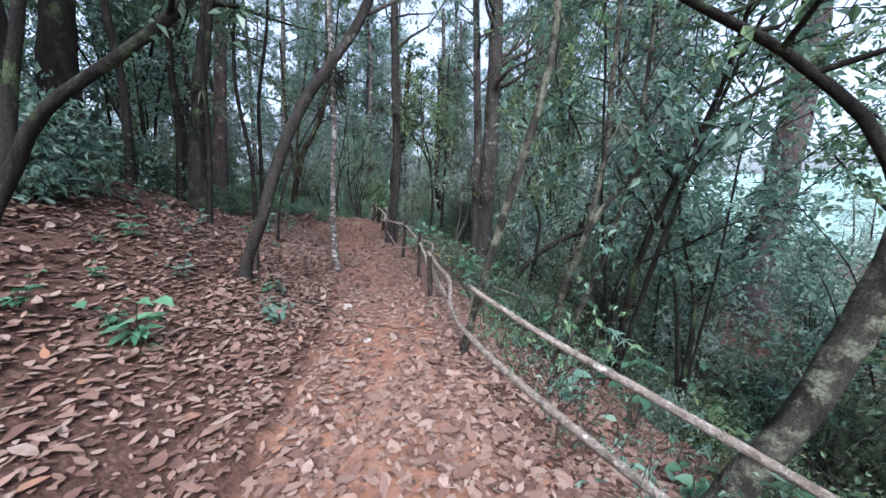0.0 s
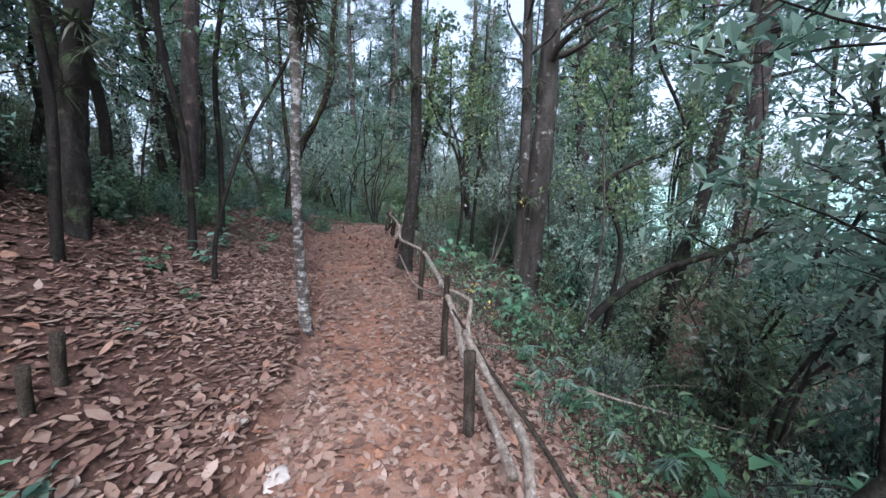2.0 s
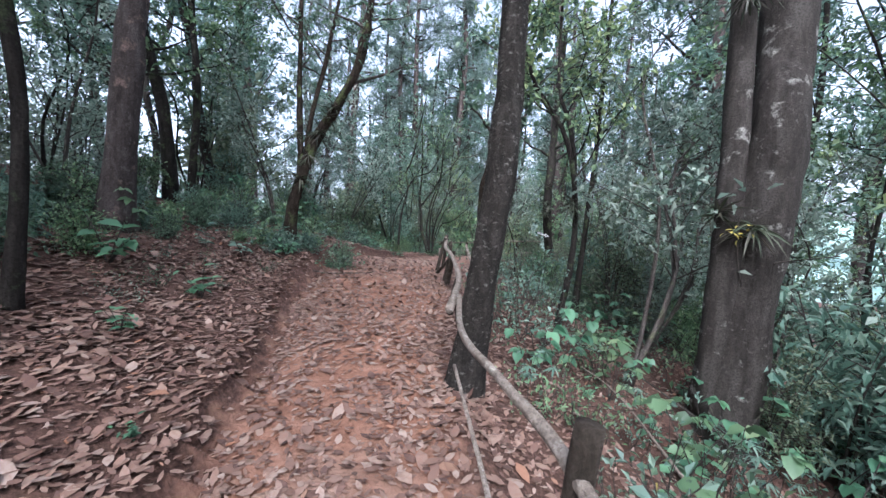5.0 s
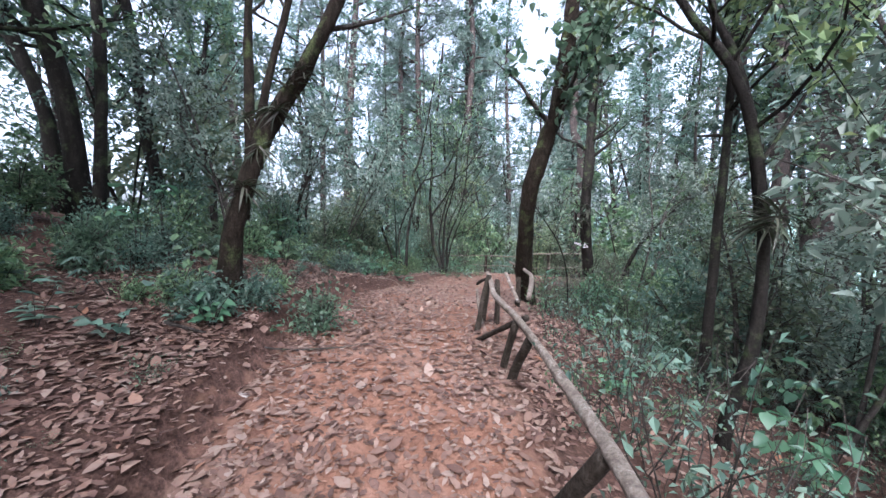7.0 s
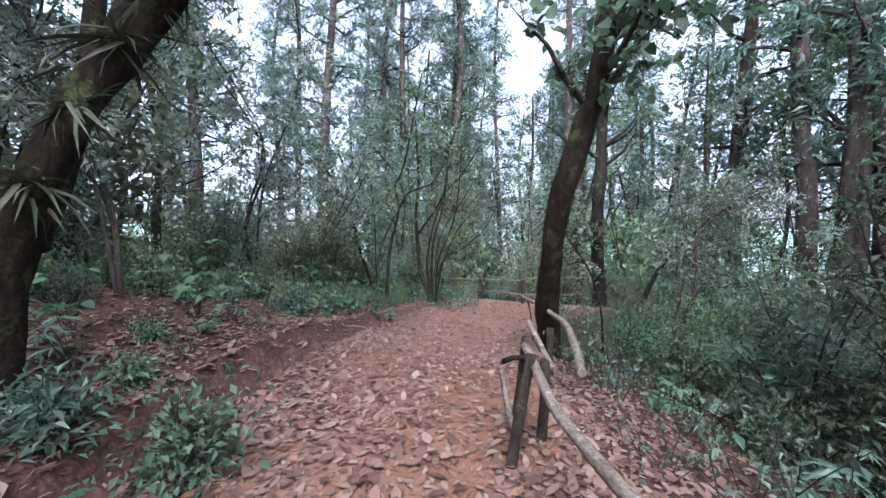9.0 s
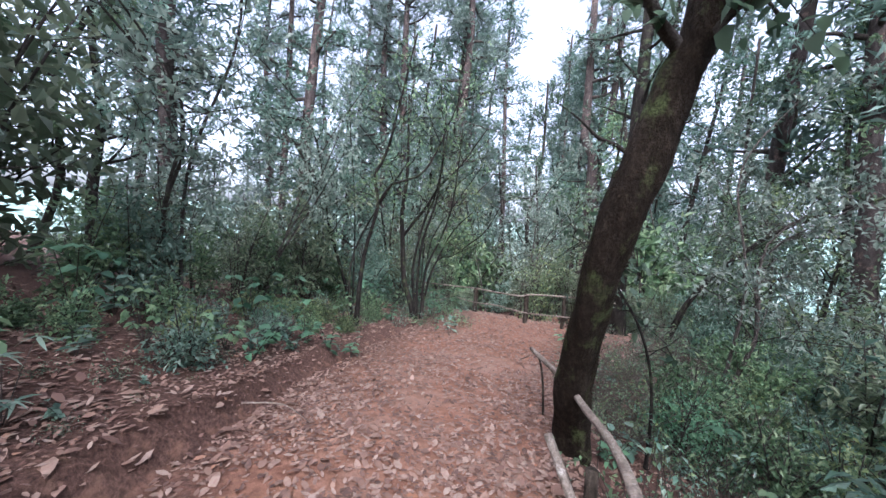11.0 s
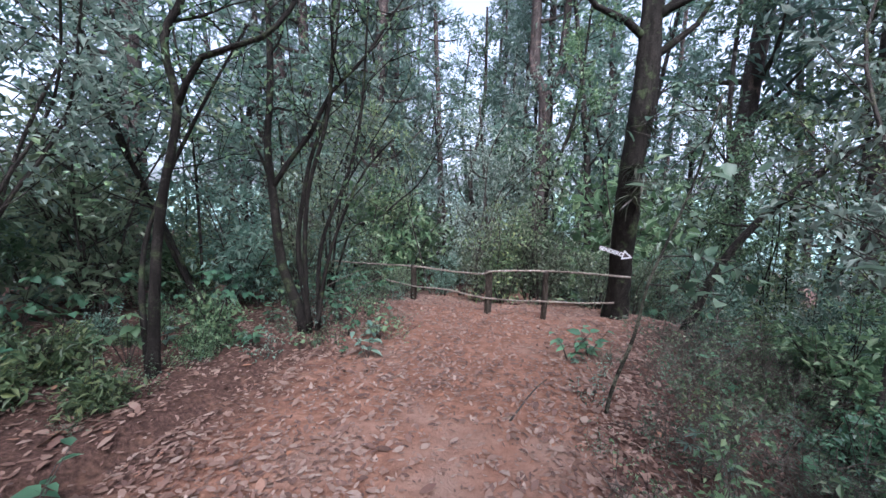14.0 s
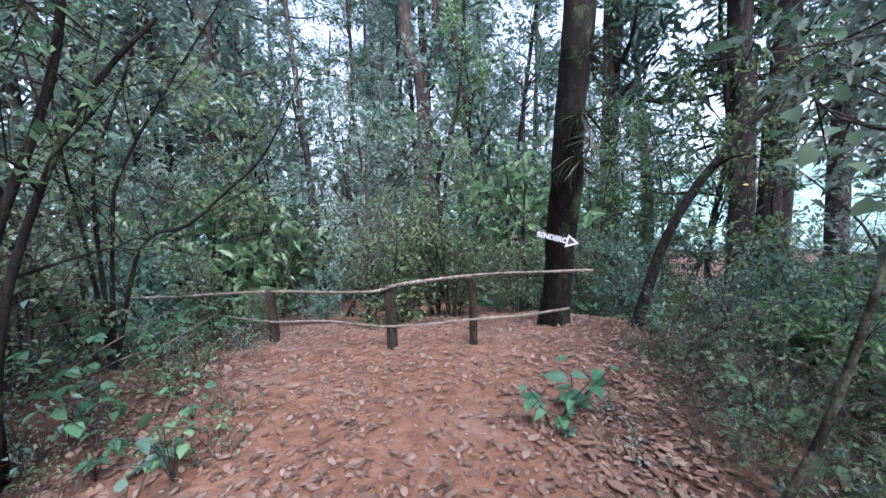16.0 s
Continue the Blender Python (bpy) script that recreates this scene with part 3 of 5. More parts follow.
build_tree("slim_tree", "slim mossy tree with a broken snag", [([(-0.25, 13.0, 0.0), (-0.15, 13.15, 1.81), (-0.09, 13.24, 2.99), (0.0, 13.4, 6.5)], 0.055, 0.025)], BARK_DARK, LIGHTGREEN, 25, first=0.45, limbs=12, reach=1.3, twigs=7, per_twig=11)
build_tree("forked_sapling", "slender dark forked tree on a root mound", [
    ([(-6.12, 17.24, 0.42), (-6.16, 17.4, 1.54), (-6.10, 17.45, 2.08), (-5.95, 17.48, 2.74), (-6.06, 17.5, 3.3), (-5.88, 17.6, 3.85), (-5.6, 17.9, 6.0)], 0.042, 0.015),
    ([(-5.97, 17.48, 2.72), (-5.72, 17.5, 3.14), (-5.26, 17.6, 3.3), (-5.0, 17.8, 3.8), (-4.6, 18.1, 5.2)], 0.026, 0.008),
    ([(-6.2, 17.3, 0.5), (-6.55, 17.6, 1.4), (-6.5, 17.8, 2.1), (-6.1, 17.9, 2.9), (-5.7, 18.0, 3.6)], 0.028, 0.010)], BARK_DARK, GREEN, 26, flare=1.0, first=0.5, limbs=8, reach=0.9, twigs=6, per_twig=8, leaf=0.07)
build_tree("many_stemmed_tree", "clump of slender dark stems rising from one base", [
    ([(-5.68, 18.85, 0.40), (-5.74, 18.85, 0.62), (-5.98, 18.84, 1.25), (-6.07, 18.85, 1.95), (-6.11, 18.86, 2.27), (-6.16, 18.88, 2.76), (-6.11, 18.9, 3.6), (-6.3, 19.1, 5.4)], 0.062, 0.018),
    ([(-6.09, 18.86, 2.2), (-5.84, 18.9, 2.57), (-5.62, 18.95, 2.87), (-5.39, 19.0, 3.32), (-5.0, 19.1, 3.75), (-4.5, 19.3, 4.6)], 0.034, 0.010),
    ([(-5.68, 18.95, 0.45), (-5.86, 19.0, 1.3), (-5.82, 19.0, 1.86), (-5.68, 19.0, 2.52), (-5.45, 19.05, 3.24), (-5.3, 19.1, 4.6)], 0.036, 0.010),
    ([(-5.62, 18.80, 0.45), (-5.62, 18.75, 1.48), (-5.55, 18.75, 2.21), (-5.36, 18.8, 2.9), (-5.28, 18.8, 3.56), (-5.3, 18.9, 5.0)], 0.032, 0.010),
    ([(-5.56, 18.88, 0.45), (-5.42, 18.9, 1.29), (-5.2, 18.95, 1.94), (-4.97, 19.0, 2.42), (-4.6, 19.0, 2.8)], 0.030, 0.010),
    ([(-5.58, 18.95, 0.45), (-5.55, 19.0, 1.48), (-5.26, 19.05, 2.25), (-5.13, 19.1, 2.72), (-5.04, 19.1, 3.3), (-5.0, 19.2, 4.6)], 0.030, 0.010)], BARK_DARK, GREEN, 27, flare=0.6, first=0.5, limbs=5, reach=0.8, twigs=5, per_twig=6, leaf=0.07)
build_tree("fence_clump", "clump of thin dark stems growing through the fence", [
    ([(-6.6, 21.2, 0.15), (-6.69, 21.2, 1.6), (-6.78, 21.2, 2.48), (-6.78, 21.2, 3.21), (-6.78, 21.3, 4.11)], 0.026, 0.008),
    ([(-6.6, 21.2, 0.15), (-6.54, 21.2, 2.19), (-6.32, 21.2, 2.82), (-6.03, 21.2, 3.49), (-5.74, 21.3, 4.39)], 0.026, 0.008),
    ([(-6.6, 21.2, 0.15), (-6.17, 21.2, 1.51), (-5.69, 21.2, 1.73), (-5.25, 21.2, 2.08), (-4.8, 21.2, 2.5), (-4.35, 21.3, 3.4)], 0.026, 0.008),
    ([(-6.6, 21.2, 0.15), (-6.41, 21.2, 1.77), (-6.25, 21.2, 2.35), (-5.69, 21.2, 3.22), (-5.13, 21.3, 4.12)], 0.026, 0.008)], BARK_DARK, PALEGREEN, 41, sides=8, step=0.12, flare=0.4, first=0.3, limbs=9, reach=0.9, twigs=5, per_twig=9, leaf=0.07)
build_tree("sign_tree", "dark thick tree carrying the path sign", [([(-1.42, 21.25, 0.05), (-1.45, 21.1, 0.6), (-1.5, 20.9, 1.25), (-1.56, 20.6, 2.0), (-1.58, 20.4, 3.0), (-1.53, 20.35, 4.0), (-1.4, 20.6, 9.0)], 0.18, 0.10)], BARK_DARK, DARKGREEN, 28, sides=18, step=0.12, first=0.42, limbs=16, reach=1.9, twigs=8, per_twig=12)
build_tree("slanting_tree", "slanting dark tree beyond the bend of the path", [([(-0.72, 20.84, -0.3), (-0.07, 20.89, 1.3), (0.77, 20.88, 2.39), (1.59, 20.84, 3.06), (2.79, 20.7, 3.6)], 0.075, 0.025)], BARK_DARK, LIGHTGREEN, 29, first=0.45, limbs=9, reach=0.9, twigs=6, per_twig=9, leaf=0.08)
build_tree("stout_tree", "stout dark tree at the top of the bank", [([(-4.6, 4.6, 1.55), (-4.5, 4.7, 3.2), (-4.4, 4.9, 5.5), (-4.3, 5.2, 9.0)], 0.24, 0.12)], BARK_DARK, DARKGREEN, 30, sides=14, first=0.45, limbs=12, reach=2.2, twigs=7, per_twig=12)
build_tree("rooted_tree", "dark tree rising from a mossy root mound on the bank", [([(-2.95, 5.2, 1.0), (-2.95, 5.3, 1.9), (-3.0, 5.5, 3.2), (-2.8, 5.8, 5.2), (-2.8, 6.2, 8.5)], 0.12, 0.05)], BARK_DARK, DARKGREEN, 31, sides=18, step=0.1, lump=0.16, flare=2.0, first=0.5, limbs=12, reach=1.7, twigs=7, per_twig=12)
build_tree("bank_pine", "tall pine trunk among shrubs on the bank", [([(-5.68, 9.05, 1.4), (-5.68, 9.1, 2.2), (-5.67, 9.2, 3.4), (-5.5, 9.4, 7.0), (-5.3, 9.8, 14.0)], 0.17, 0.09)], BARK_PINE, NEEDLE, 32, sides=14, step=0.3, first=0.5, limbs=16, reach=2.0, twigs=6, per_twig=22, leaf=0.22, leaf_width=0.12)
for k, (x, y, r, lean) in enumerate([(-3.3, 4.5, 0.055, 0.1), (-3.7, 5.7, 0.06, 0.3), (-2.75, 6.3, 0.04, -0.2), (-3.9, 3.7, 0.07, 0.2), (-4.4, 6.6, 0.07, 0.0), (-3.4, 7.4, 0.045, 0.35), (-2.35, 4.75, 0.035, 0.4)]):
    g = float(height(x, y))
    build_tree("slim_bank_tree", "slim dark tree among others on the bank", [([(x, y, g), (x + 0.15 * lean, y + 0.05, g + 1.2), (x + 0.6 * lean, y - 0.1, g + 2.6), (x + lean, y + 0.2, g + 4.6), (x + 0.8 * lean, y + 0.3, g + 7.5)], r, r * 0.4)], BARK_DARK, (GREEN, PALEGREEN)[k % 2], 40 + k, group="slim trees on the bank", sides=8, first=0.42, limbs=14, reach=1.4, twigs=6, per_twig=12, leaf=0.11)
build_tree("bank_tree", "dark forked tree reaching over the path from the bank", [
    ([(-1.95, 2.0, 1.0), (-1.65, 2.24, 1.75), (-1.42, 2.31, 2.15), (-0.77, 2.48, 2.64), (-0.3, 2.6, 3.1), (0.1, 2.7, 4.2)], 0.055, 0.025),
    ([(-1.68, 2.22, 1.65), (-1.66, 2.3, 2.3), (-1.6, 2.4, 3.0), (-1.5, 2.6, 5.0)], 0.045, 0.02)], BARK_DARK, DARKGREEN, 34, first=0.6, limbs=8, reach=0.9, twigs=6, per_twig=9)
build_tree("overhanging_tree", "dark tree bending over the rails with long bare limbs", [
    ([(4.3, 2.1, -1.15), (4.15, 2.3, 0.4), (3.76, 2.39, 1.75), (3.35, 2.4, 2.21), (3.02, 2.38, 2.42), (2.68, 2.36, 2.6), (2.2, 2.4, 2.95)], 0.06, 0.018)], BARK_DARK, GREEN, 35, first=0.75, limbs=6, reach=0.8, twigs=5, per_twig=8)
build_tree("path_sapling", "thin bent sapling on the leaf-strewn bank", [([(-1.98, 5.8, 0.65), (-2.0, 5.9, 1.3), (-1.75, 6.1, 2.3), (-1.2, 6.3, 3.4), (-1.0, 6.5, 5.0)], 0.024, 0.010)], BARK_DARK, GREEN, 33, first=0.5, limbs=9, reach=0.9, twigs=5, per_twig=8)


def shag(host, pts, radius, count, seed, material, lo=0.03, hi=0.09):
    """Hanging moss fibres and root hairs on a trunk."""
    rng = np.random.default_rng(seed)
    c = spline(np.asarray(pts, float), 0.05) - np.asarray(host.location)
    i = rng.integers(0, len(c), count)
    a = rng.random(count) * 6.28
    out = np.stack([np.cos(a), np.sin(a), rng.normal(0, 0.2, count)], -1)
    leaves = Leaves()
    leaves.add(c[i] + out * radius * rng.uniform(0.92, 1.05, (count, 1)), out * rng.uniform(0.2, 0.8, (count, 1)) + np.array([0, 0, -0.6]) + rng.normal(0, 0.35, (count, 3)), rng.uniform(lo, hi, count))
    tagged(part("moss", leaves.mesh("moss", rng, 0.2, 0.02, 0.2), material, host, "shaggy moss and bark flakes"), kind="stuff")


def clear_of(x, y, gap):
    """Distance kept from the walkers' side of the path."""
    side = x - np.interp(y, TRAIL_Y, TRAIL_X)
    return side < -np.interp(y, TRAIL_Y, HALF_LEFT) - gap or side > np.interp(y, TRAIL_Y, HALF_RIGHT) + gap or y > 24 or y < -3


def scatter(n, rng, xr, yr, keep, apart, taken):
    out = []
    for _ in range(n * 30):
        if len(out) >= n:
            break
        x, y = rng.uniform(*xr), rng.uniform(*yr)
        if keep(x, y) and all((x - a) ** 2 + (y - b) ** 2 > apart ** 2 for a, b in taken):
            out.append((x, y))
            taken.append((x, y))
    return out


def side_of(x, y):
    return x - float(np.interp(y, TRAIL_Y, TRAIL_X))


def settle(ob, x, y, rng, lo=0.8, hi=1.25, sink=0.05, lean=4):
    k = rng.uniform(lo, hi)
    m = pose(x, y, ground_z(x, y) - sink, rng.uniform(-lean, lean), rng.uniform(-lean, lean), rng.uniform(0, 360)) @ Matrix.Scale(k, 4)
    return m


def plant_out(kinds, spots, rng, lo=0.8, hi=1.25, sink=0.05, lean=4):
    """Sets copies of the built kinds on the spots; each first plant is itself moved to a spot."""
    used = set()
    for x, y in spots:
        i = int(rng.integers(len(kinds)))
        m = settle(kinds[i], x, y, rng, lo, hi, sink, lean)
        if i in used:
            copy_thing(kinds[i], m)
        else:
            kinds[i].matrix_basis = m
            used.add(i)
    for i, ob in enumerate(kinds):
        if i not in used:
            x, y = spots[i % len(spots)]
            ob.matrix_basis = settle(ob, x + 0.4, y + 0.4, rng, lo, hi, sink, lean)


shag(mossy_tree, [(-2.42, 15.1, 0.40), (-2.44, 14.95, 0.8), (-2.45, 14.78, 1.1), (-2.43, 14.55, 1.6), (-2.37, 14.32, 2.1), (-2.27, 14.15, 2.6), (-2.08, 14.2, 3.2), (-1.9, 14.2, 4.0)], 0.128, 4500, 61, MOSS, 0.012, 0.032)
shag(straight_tree, [(-0.94, 8.84, 0.2), (-0.84, 8.86, 1.0), (-0.77, 8.88, 1.6), (-0.73, 8.92, 2.2), (-0.74, 9.0, 3.4)], 0.108, 6000, 62, FLAKE, 0.006, 0.020)
RNG = np.random.default_rng(77)
TAKEN = [(-0.85, 3.45), (-1.2, 6.12), (-0.74, 9.03), (1.5, 11.95), (1.4, 3.1), (2.1, 4.0), (8.4, 11), (-2.36, 15.18), (-4.95, 10.95), (0.1, 12.65), (-6.07, 17.24), (-5.8, 18.85), (-1.45, 21.05), (-4.6, 4.6), (-2.95, 5.2), (-5.1, 8.75)]


def tree_kinds(count, seed):
    kinds = []
    for k in range(count):
        rng = np.random.default_rng(seed + k)
        h, r = rng.uniform(8.5, 12.5), rng.uniform(0.07, 0.16)
        lean = rng.normal(0, 1.1, 2)
        pts = [(0, 0, 0), (lean[0] * 0.15 + rng.normal(0, 0.15), lean[1] * 0.15 + rng.normal(0, 0.15), h * 0.2), (lean[0] * 0.35 + rng.normal(0, 0.25), lean[1] * 0.35, h * 0.4), (lean[0] * 0.7, lean[1] * 0.7 + rng.normal(0, 0.3), h * 0.65), (lean[0], lean[1], h)]
        kinds.append(build_tree("broadleaf_tree", "slender dark-barked broadleaf tree in the wood", [(pts, r, r * 0.35)], (BARK_DARK, BARK_GREY, BARK_DARK)[k % 3], (GREEN, DARKGREEN, BLUEGREEN)[k % 3], seed + k, group="trees of the wood", sides=8, step=0.5, first=0.26, limbs=22, reach=2.3, twigs=8, per_twig=17, leaf=0.13, twig_len=0.7, bare_twigs=0.4))
    return kinds


def pine_kinds(count, seed):
    kinds = []
    for k in range(count):
        rng = np.random.default_rng(seed + k)
        h, r = rng.uniform(17, 22), rng.uniform(0.17, 0.26)
        pts = [(0, 0, 0), (rng.normal(0, 0.15), rng.normal(0, 0.15), h * 0.3), (rng.normal(0, 0.3), rng.normal(0, 0.3), h * 0.7), (0, 0, h)]
        kinds.append(build_tree("pine_tree", "tall straight pine with an open needle crown", [(pts, r, r * 0.3)], BARK_PINE, NEEDLE, seed + k, group="pines of the wood", sides=10, step=0.8, lump=0.04, first=0.28, limbs=34, reach=2.6, rise=0.15, twigs=6, per_twig=17, bare_twigs=0.0, leaf=0.33, leaf_width=0.10, twig_len=0.8, hang=0.1, spread=0.3))
    return kinds


def spray_pine_kinds(count, seed):
    """Tall far pines: thick level boughs with flat needle sprays down to a third of the height. Haze is painted into
    the needles.
    """
    kinds = []
    for k in range(count):
        rng = np.random.default_rng(seed + k)
        h, r = rng.uniform(19, 23), rng.uniform(0.22, 0.30)
        pts = [(0, 0, 0), (rng.normal(0, 0.12), rng.normal(0, 0.12), h * 0.3), (rng.normal(0, 0.3), rng.normal(0, 0.3), h * 0.7), (0, 0, h)]
        kinds.append(build_tree("spray_pine", "tall pine with level boughs, its needle sprays painted pale for haze", [(pts, r, r * 0.3)], BARK_PINE, HAZENEEDLE, seed + k, group="far pines of the wood", sides=10, step=0.8, lump=0.04, first=0.22, limbs=34, reach=2.7, rise=0.05, twigs=9, per_twig=20, bare_twigs=0.0, leaf=0.30, leaf_width=0.09, twig_len=0.7, hang=0.12, spread=0.22))
    return kinds


def sapling_kinds(count, seed):
    kinds = []
    for k in range(count):
        rng = np.random.default_rng(seed + k)
        stems = []
        for s in range(int(rng.integers(1, 4))):
            h = rng.uniform(3.2, 6.0)
            a, l = rng.random() * 6.28, rng.uniform(0.5, 1.9)
            stems.append(([(0.04 * s, 0.02 * s, 0), (0.3 * l * math.cos(a), 0.3 * l * math.sin(a), h * 0.35), (0.6 * l * math.cos(a + 0.4), 0.6 * l * math.sin(a + 0.4), h * 0.7), (1.2 * l * math.cos(a), 1.2 * l * math.sin(a), h)], rng.uniform(0.018, 0.04), 0.008))
        kinds.append(build_tree("sapling", "thin dark-stemmed sapling with sparse leaves", stems, (BARK_DARK, TWIG)[k % 2], (GREEN, LIGHTGREEN, BLUEGREEN, HAZEGREEN)[k % 4], seed + k, category="sapling", group="saplings of the wood", sides=6, step=0.35, flare=0.3, first=0.3, limbs=12, reach=1.1, twigs=5, per_twig=12, leaf=0.095, twig_len=0.4))
    return kinds


def shrub_kinds(count, seed, tall=1.8, tones=(), thick=8):
    kinds = []
    for k in range(count):
        rng = np.random.default_rng(seed + k)
        root = thing("shrub", "dense leafy green shrub in the undergrowth", "shrub", "shrubs of the undergrowth")
        leaves = Leaves()
        for s in range(int(rng.integers(6, 9))):
            wood = Wood()
            a, h = rng.random() * 6.28, tall * rng.uniform(0.55, 1.1)
            out = rng.uniform(0.15, 0.75) * tall * 0.6
            c = wood.add([(0.06 * math.cos(a), 0.06 * math.sin(a), -0.05), (out * 0.4 * math.cos(a), out * 0.4 * math.sin(a), h * 0.5), (out * math.cos(a + 0.3), out * math.sin(a + 0.3), h)], 0.012, 0.005, rng, 5, 0.2, 0.04)
            clothe(wood, leaves, c, 0.02, rng, first=0.15, limbs=7, reach=0.5 * tall / 1.8, rise=0.5, twigs=4, per_twig=thick, leaf=(0.07, 0.10, 0.06, 0.11)[k % 4], twig_len=0.28, spread=0.14, bare_twigs=0.5)
            part("stem", wood.mesh("stem"), TWIG, root)
        part("foliage", leaves.mesh("foliage", rng, (0.5, 0.36, 0.55, 0.5)[k % 4]), (tones or (PALEGREEN, BLUEGREEN, LIGHTGREEN, GREEN, HAZEGREEN, PALEGREEN))[k % (len(tones) or 6)], root)
        kinds.append(root)
    return kinds


def dry_scrub_kinds(count, seed):
    """Tangled scrub: many thin pale stems, half of them bare, with small sparse leaves."""
    kinds = []
    for k in range(count):
        rng = np.random.default_rng(seed + k)
        root = thing("scrub", "tangled scrub of thin pale twigs with sparse leaves", "shrub", "scrub along the falling edge")
        leaves = Leaves()
        twigs = Wood()
        for s in range(9):
            wood = Wood()
            a, h = rng.random() * 6.28, rng.uniform(0.6, 1.5)
            o = rng.uniform(0, 0.15)
            c = wander((o * math.cos(a), o * math.sin(a), -0.05), (0.55 * math.cos(a), 0.55 * math.sin(a), 1.0), h, 6, rng, 0.22, -0.03)
            c = wood.add(c, 0.008, 0.003, rng, 4, 0.15, 0.04, caps=False)
            clothe(twigs, leaves if s % 2 else None, c, 0.012, rng, first=0.2, limbs=6, reach=0.4, rise=0.3, twigs=3, per_twig=6, leaf=(0.05, 0.07, 0.06)[k % 3], twig_len=0.25, spread=0.1)
            part("stem", wood.mesh("stem"), DRYTWIG, root)
        tagged(part("branchwork", twigs.mesh("branchwork"), DRYTWIG, root), kind="stuff")
        tagged(part("foliage", leaves.mesh("foliage", rng, 0.5), (PALEGREEN, GREEN, LIGHTGREEN, DARKGREEN, PALEGREEN)[k % 5], root), kind="stuff")
        kinds.append(root)
    return kinds


def thicket_kinds(count, seed, tones=()):
    kinds = []
    for k in range(count):
        rng = np.random.default_rng(seed + k)
        root = thing("thicket", "tall rounded mass of green undergrowth in the wood", "bush", "thickets of the wood")
        wood, leaves = Wood(), Leaves()
        for s in range(8):
            a, h, out = rng.random() * 6.28, rng.uniform(1.3, 2.8), rng.uniform(0.3, 1.1)
            c = wood.add([(0.08 * math.cos(a), 0.08 * math.sin(a), -0.1), (out * 0.4 * math.cos(a), out * 0.4 * math.sin(a), h * 0.5), (out * math.cos(a + 0.3), out * math.sin(a + 0.3), h)], 0.02, 0.007, rng, 4, 0.5, 0.04, caps=False)
            clothe(wood, leaves, c, 0.03, rng, first=0.1, limbs=6, reach=0.8, rise=0.5, twigs=4, per_twig=7, leaf=0.16, twig_len=0.45, spread=0.3, bare_twigs=0.0)
        part("stem", wood.mesh("stem"), TWIG, root)
        # HAZEGREEN bushes have haze painted into their leaf colour
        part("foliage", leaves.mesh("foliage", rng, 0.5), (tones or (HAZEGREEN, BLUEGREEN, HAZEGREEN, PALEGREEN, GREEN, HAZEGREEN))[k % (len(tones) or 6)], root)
        kinds.append(root)
    return kinds


def far_tree_kinds(count, seed):
    kinds = []
    for k in range(count):
        rng = np.random.default_rng(seed + k)
        h = rng.uniform(9, 14)
        pts = [(0, 0, 0), (rng.normal(0, 0.3), rng.normal(0, 0.3), h * 0.4), (rng.normal(0, 0.5), rng.normal(0, 0.5), h)]
        # blue-green tones imitate haze on these far crowns
        kinds.append(build_tree("background_tree", "leafy tree deep in the wood, pale blue-green to imitate haze", [(pts, rng.uniform(0.12, 0.2), 0.05)], BARK_GREY, (HAZEGREEN, BLUEGREEN, HAZEGREEN)[k % 3], seed + k, group="trees deep in the wood", sides=7, step=0.8, first=0.2, limbs=22, reach=2.8, twigs=6, per_twig=9, leaf=0.24, twig_len=0.9, spread=0.5, bare_twigs=0.0))
    return kinds


def wood_side(x, y):
    """Where tall trees stand: away from the path and off the open litter slope."""
    s = side_of(x, y)
    return (s < -4.0 or 6.0 < s < 11) if y < 20 else (y > 27 and s < 10)


plant_out(tree_kinds(7, 100), scatter(36, RNG, (-16, 15), (-3, 40), wood_side, 1.7, TAKEN), RNG, 0.8, 1.2, 0.15)
plant_out(pine_kinds(4, 200), scatter(30, RNG, (-26, 24), (6, 52), lambda x, y: (side_of(x, y) < -6 or 6 < side_of(x, y) < 14) if y < 25 else x < 12, 2.6, TAKEN), RNG, 0.85, 1.2, 0.2, 2)
plant_out(sapling_kinds(8, 300), scatter(78, RNG, (-10, 8), (-1, 28), lambda x, y: (side_of(x, y) < -3.4 or side_of(x, y) > 2.8) if y < 20 else (y > 23.2 or side_of(x, y) > 5.0 or side_of(x, y) < -4), 0.7, TAKEN), RNG, 0.75, 1.2)
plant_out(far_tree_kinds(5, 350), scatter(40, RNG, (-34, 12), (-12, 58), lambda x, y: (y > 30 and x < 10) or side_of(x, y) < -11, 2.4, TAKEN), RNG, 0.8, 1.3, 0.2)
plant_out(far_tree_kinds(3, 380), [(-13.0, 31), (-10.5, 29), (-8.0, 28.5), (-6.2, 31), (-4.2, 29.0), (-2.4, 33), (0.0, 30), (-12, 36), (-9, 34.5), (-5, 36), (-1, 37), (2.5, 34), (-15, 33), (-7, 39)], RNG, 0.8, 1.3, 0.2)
plant_out(pine_kinds(2, 220), [(-9.5, 33.8), (-7.2, 36), (-4.0, 39), (-11.5, 40), (-1.8, 31.2), (1.8, 36)], RNG, 0.9, 1.2, 0.2, 1)
plant_out(thicket_kinds(2, 470), scatter(46, RNG, (6, 32), (-6, 30), lambda x, y: 10 < side_of(x, y) < 30, 1.7, TAKEN), RNG, 0.9, 1.5, 0.1)
plant_out(far_tree_kinds(2, 390), scatter(12, RNG, (24, 46), (-4, 44), lambda x, y: side_of(x, y) > 24, 4.0, TAKEN), RNG, 0.6, 0.9, 0.2)
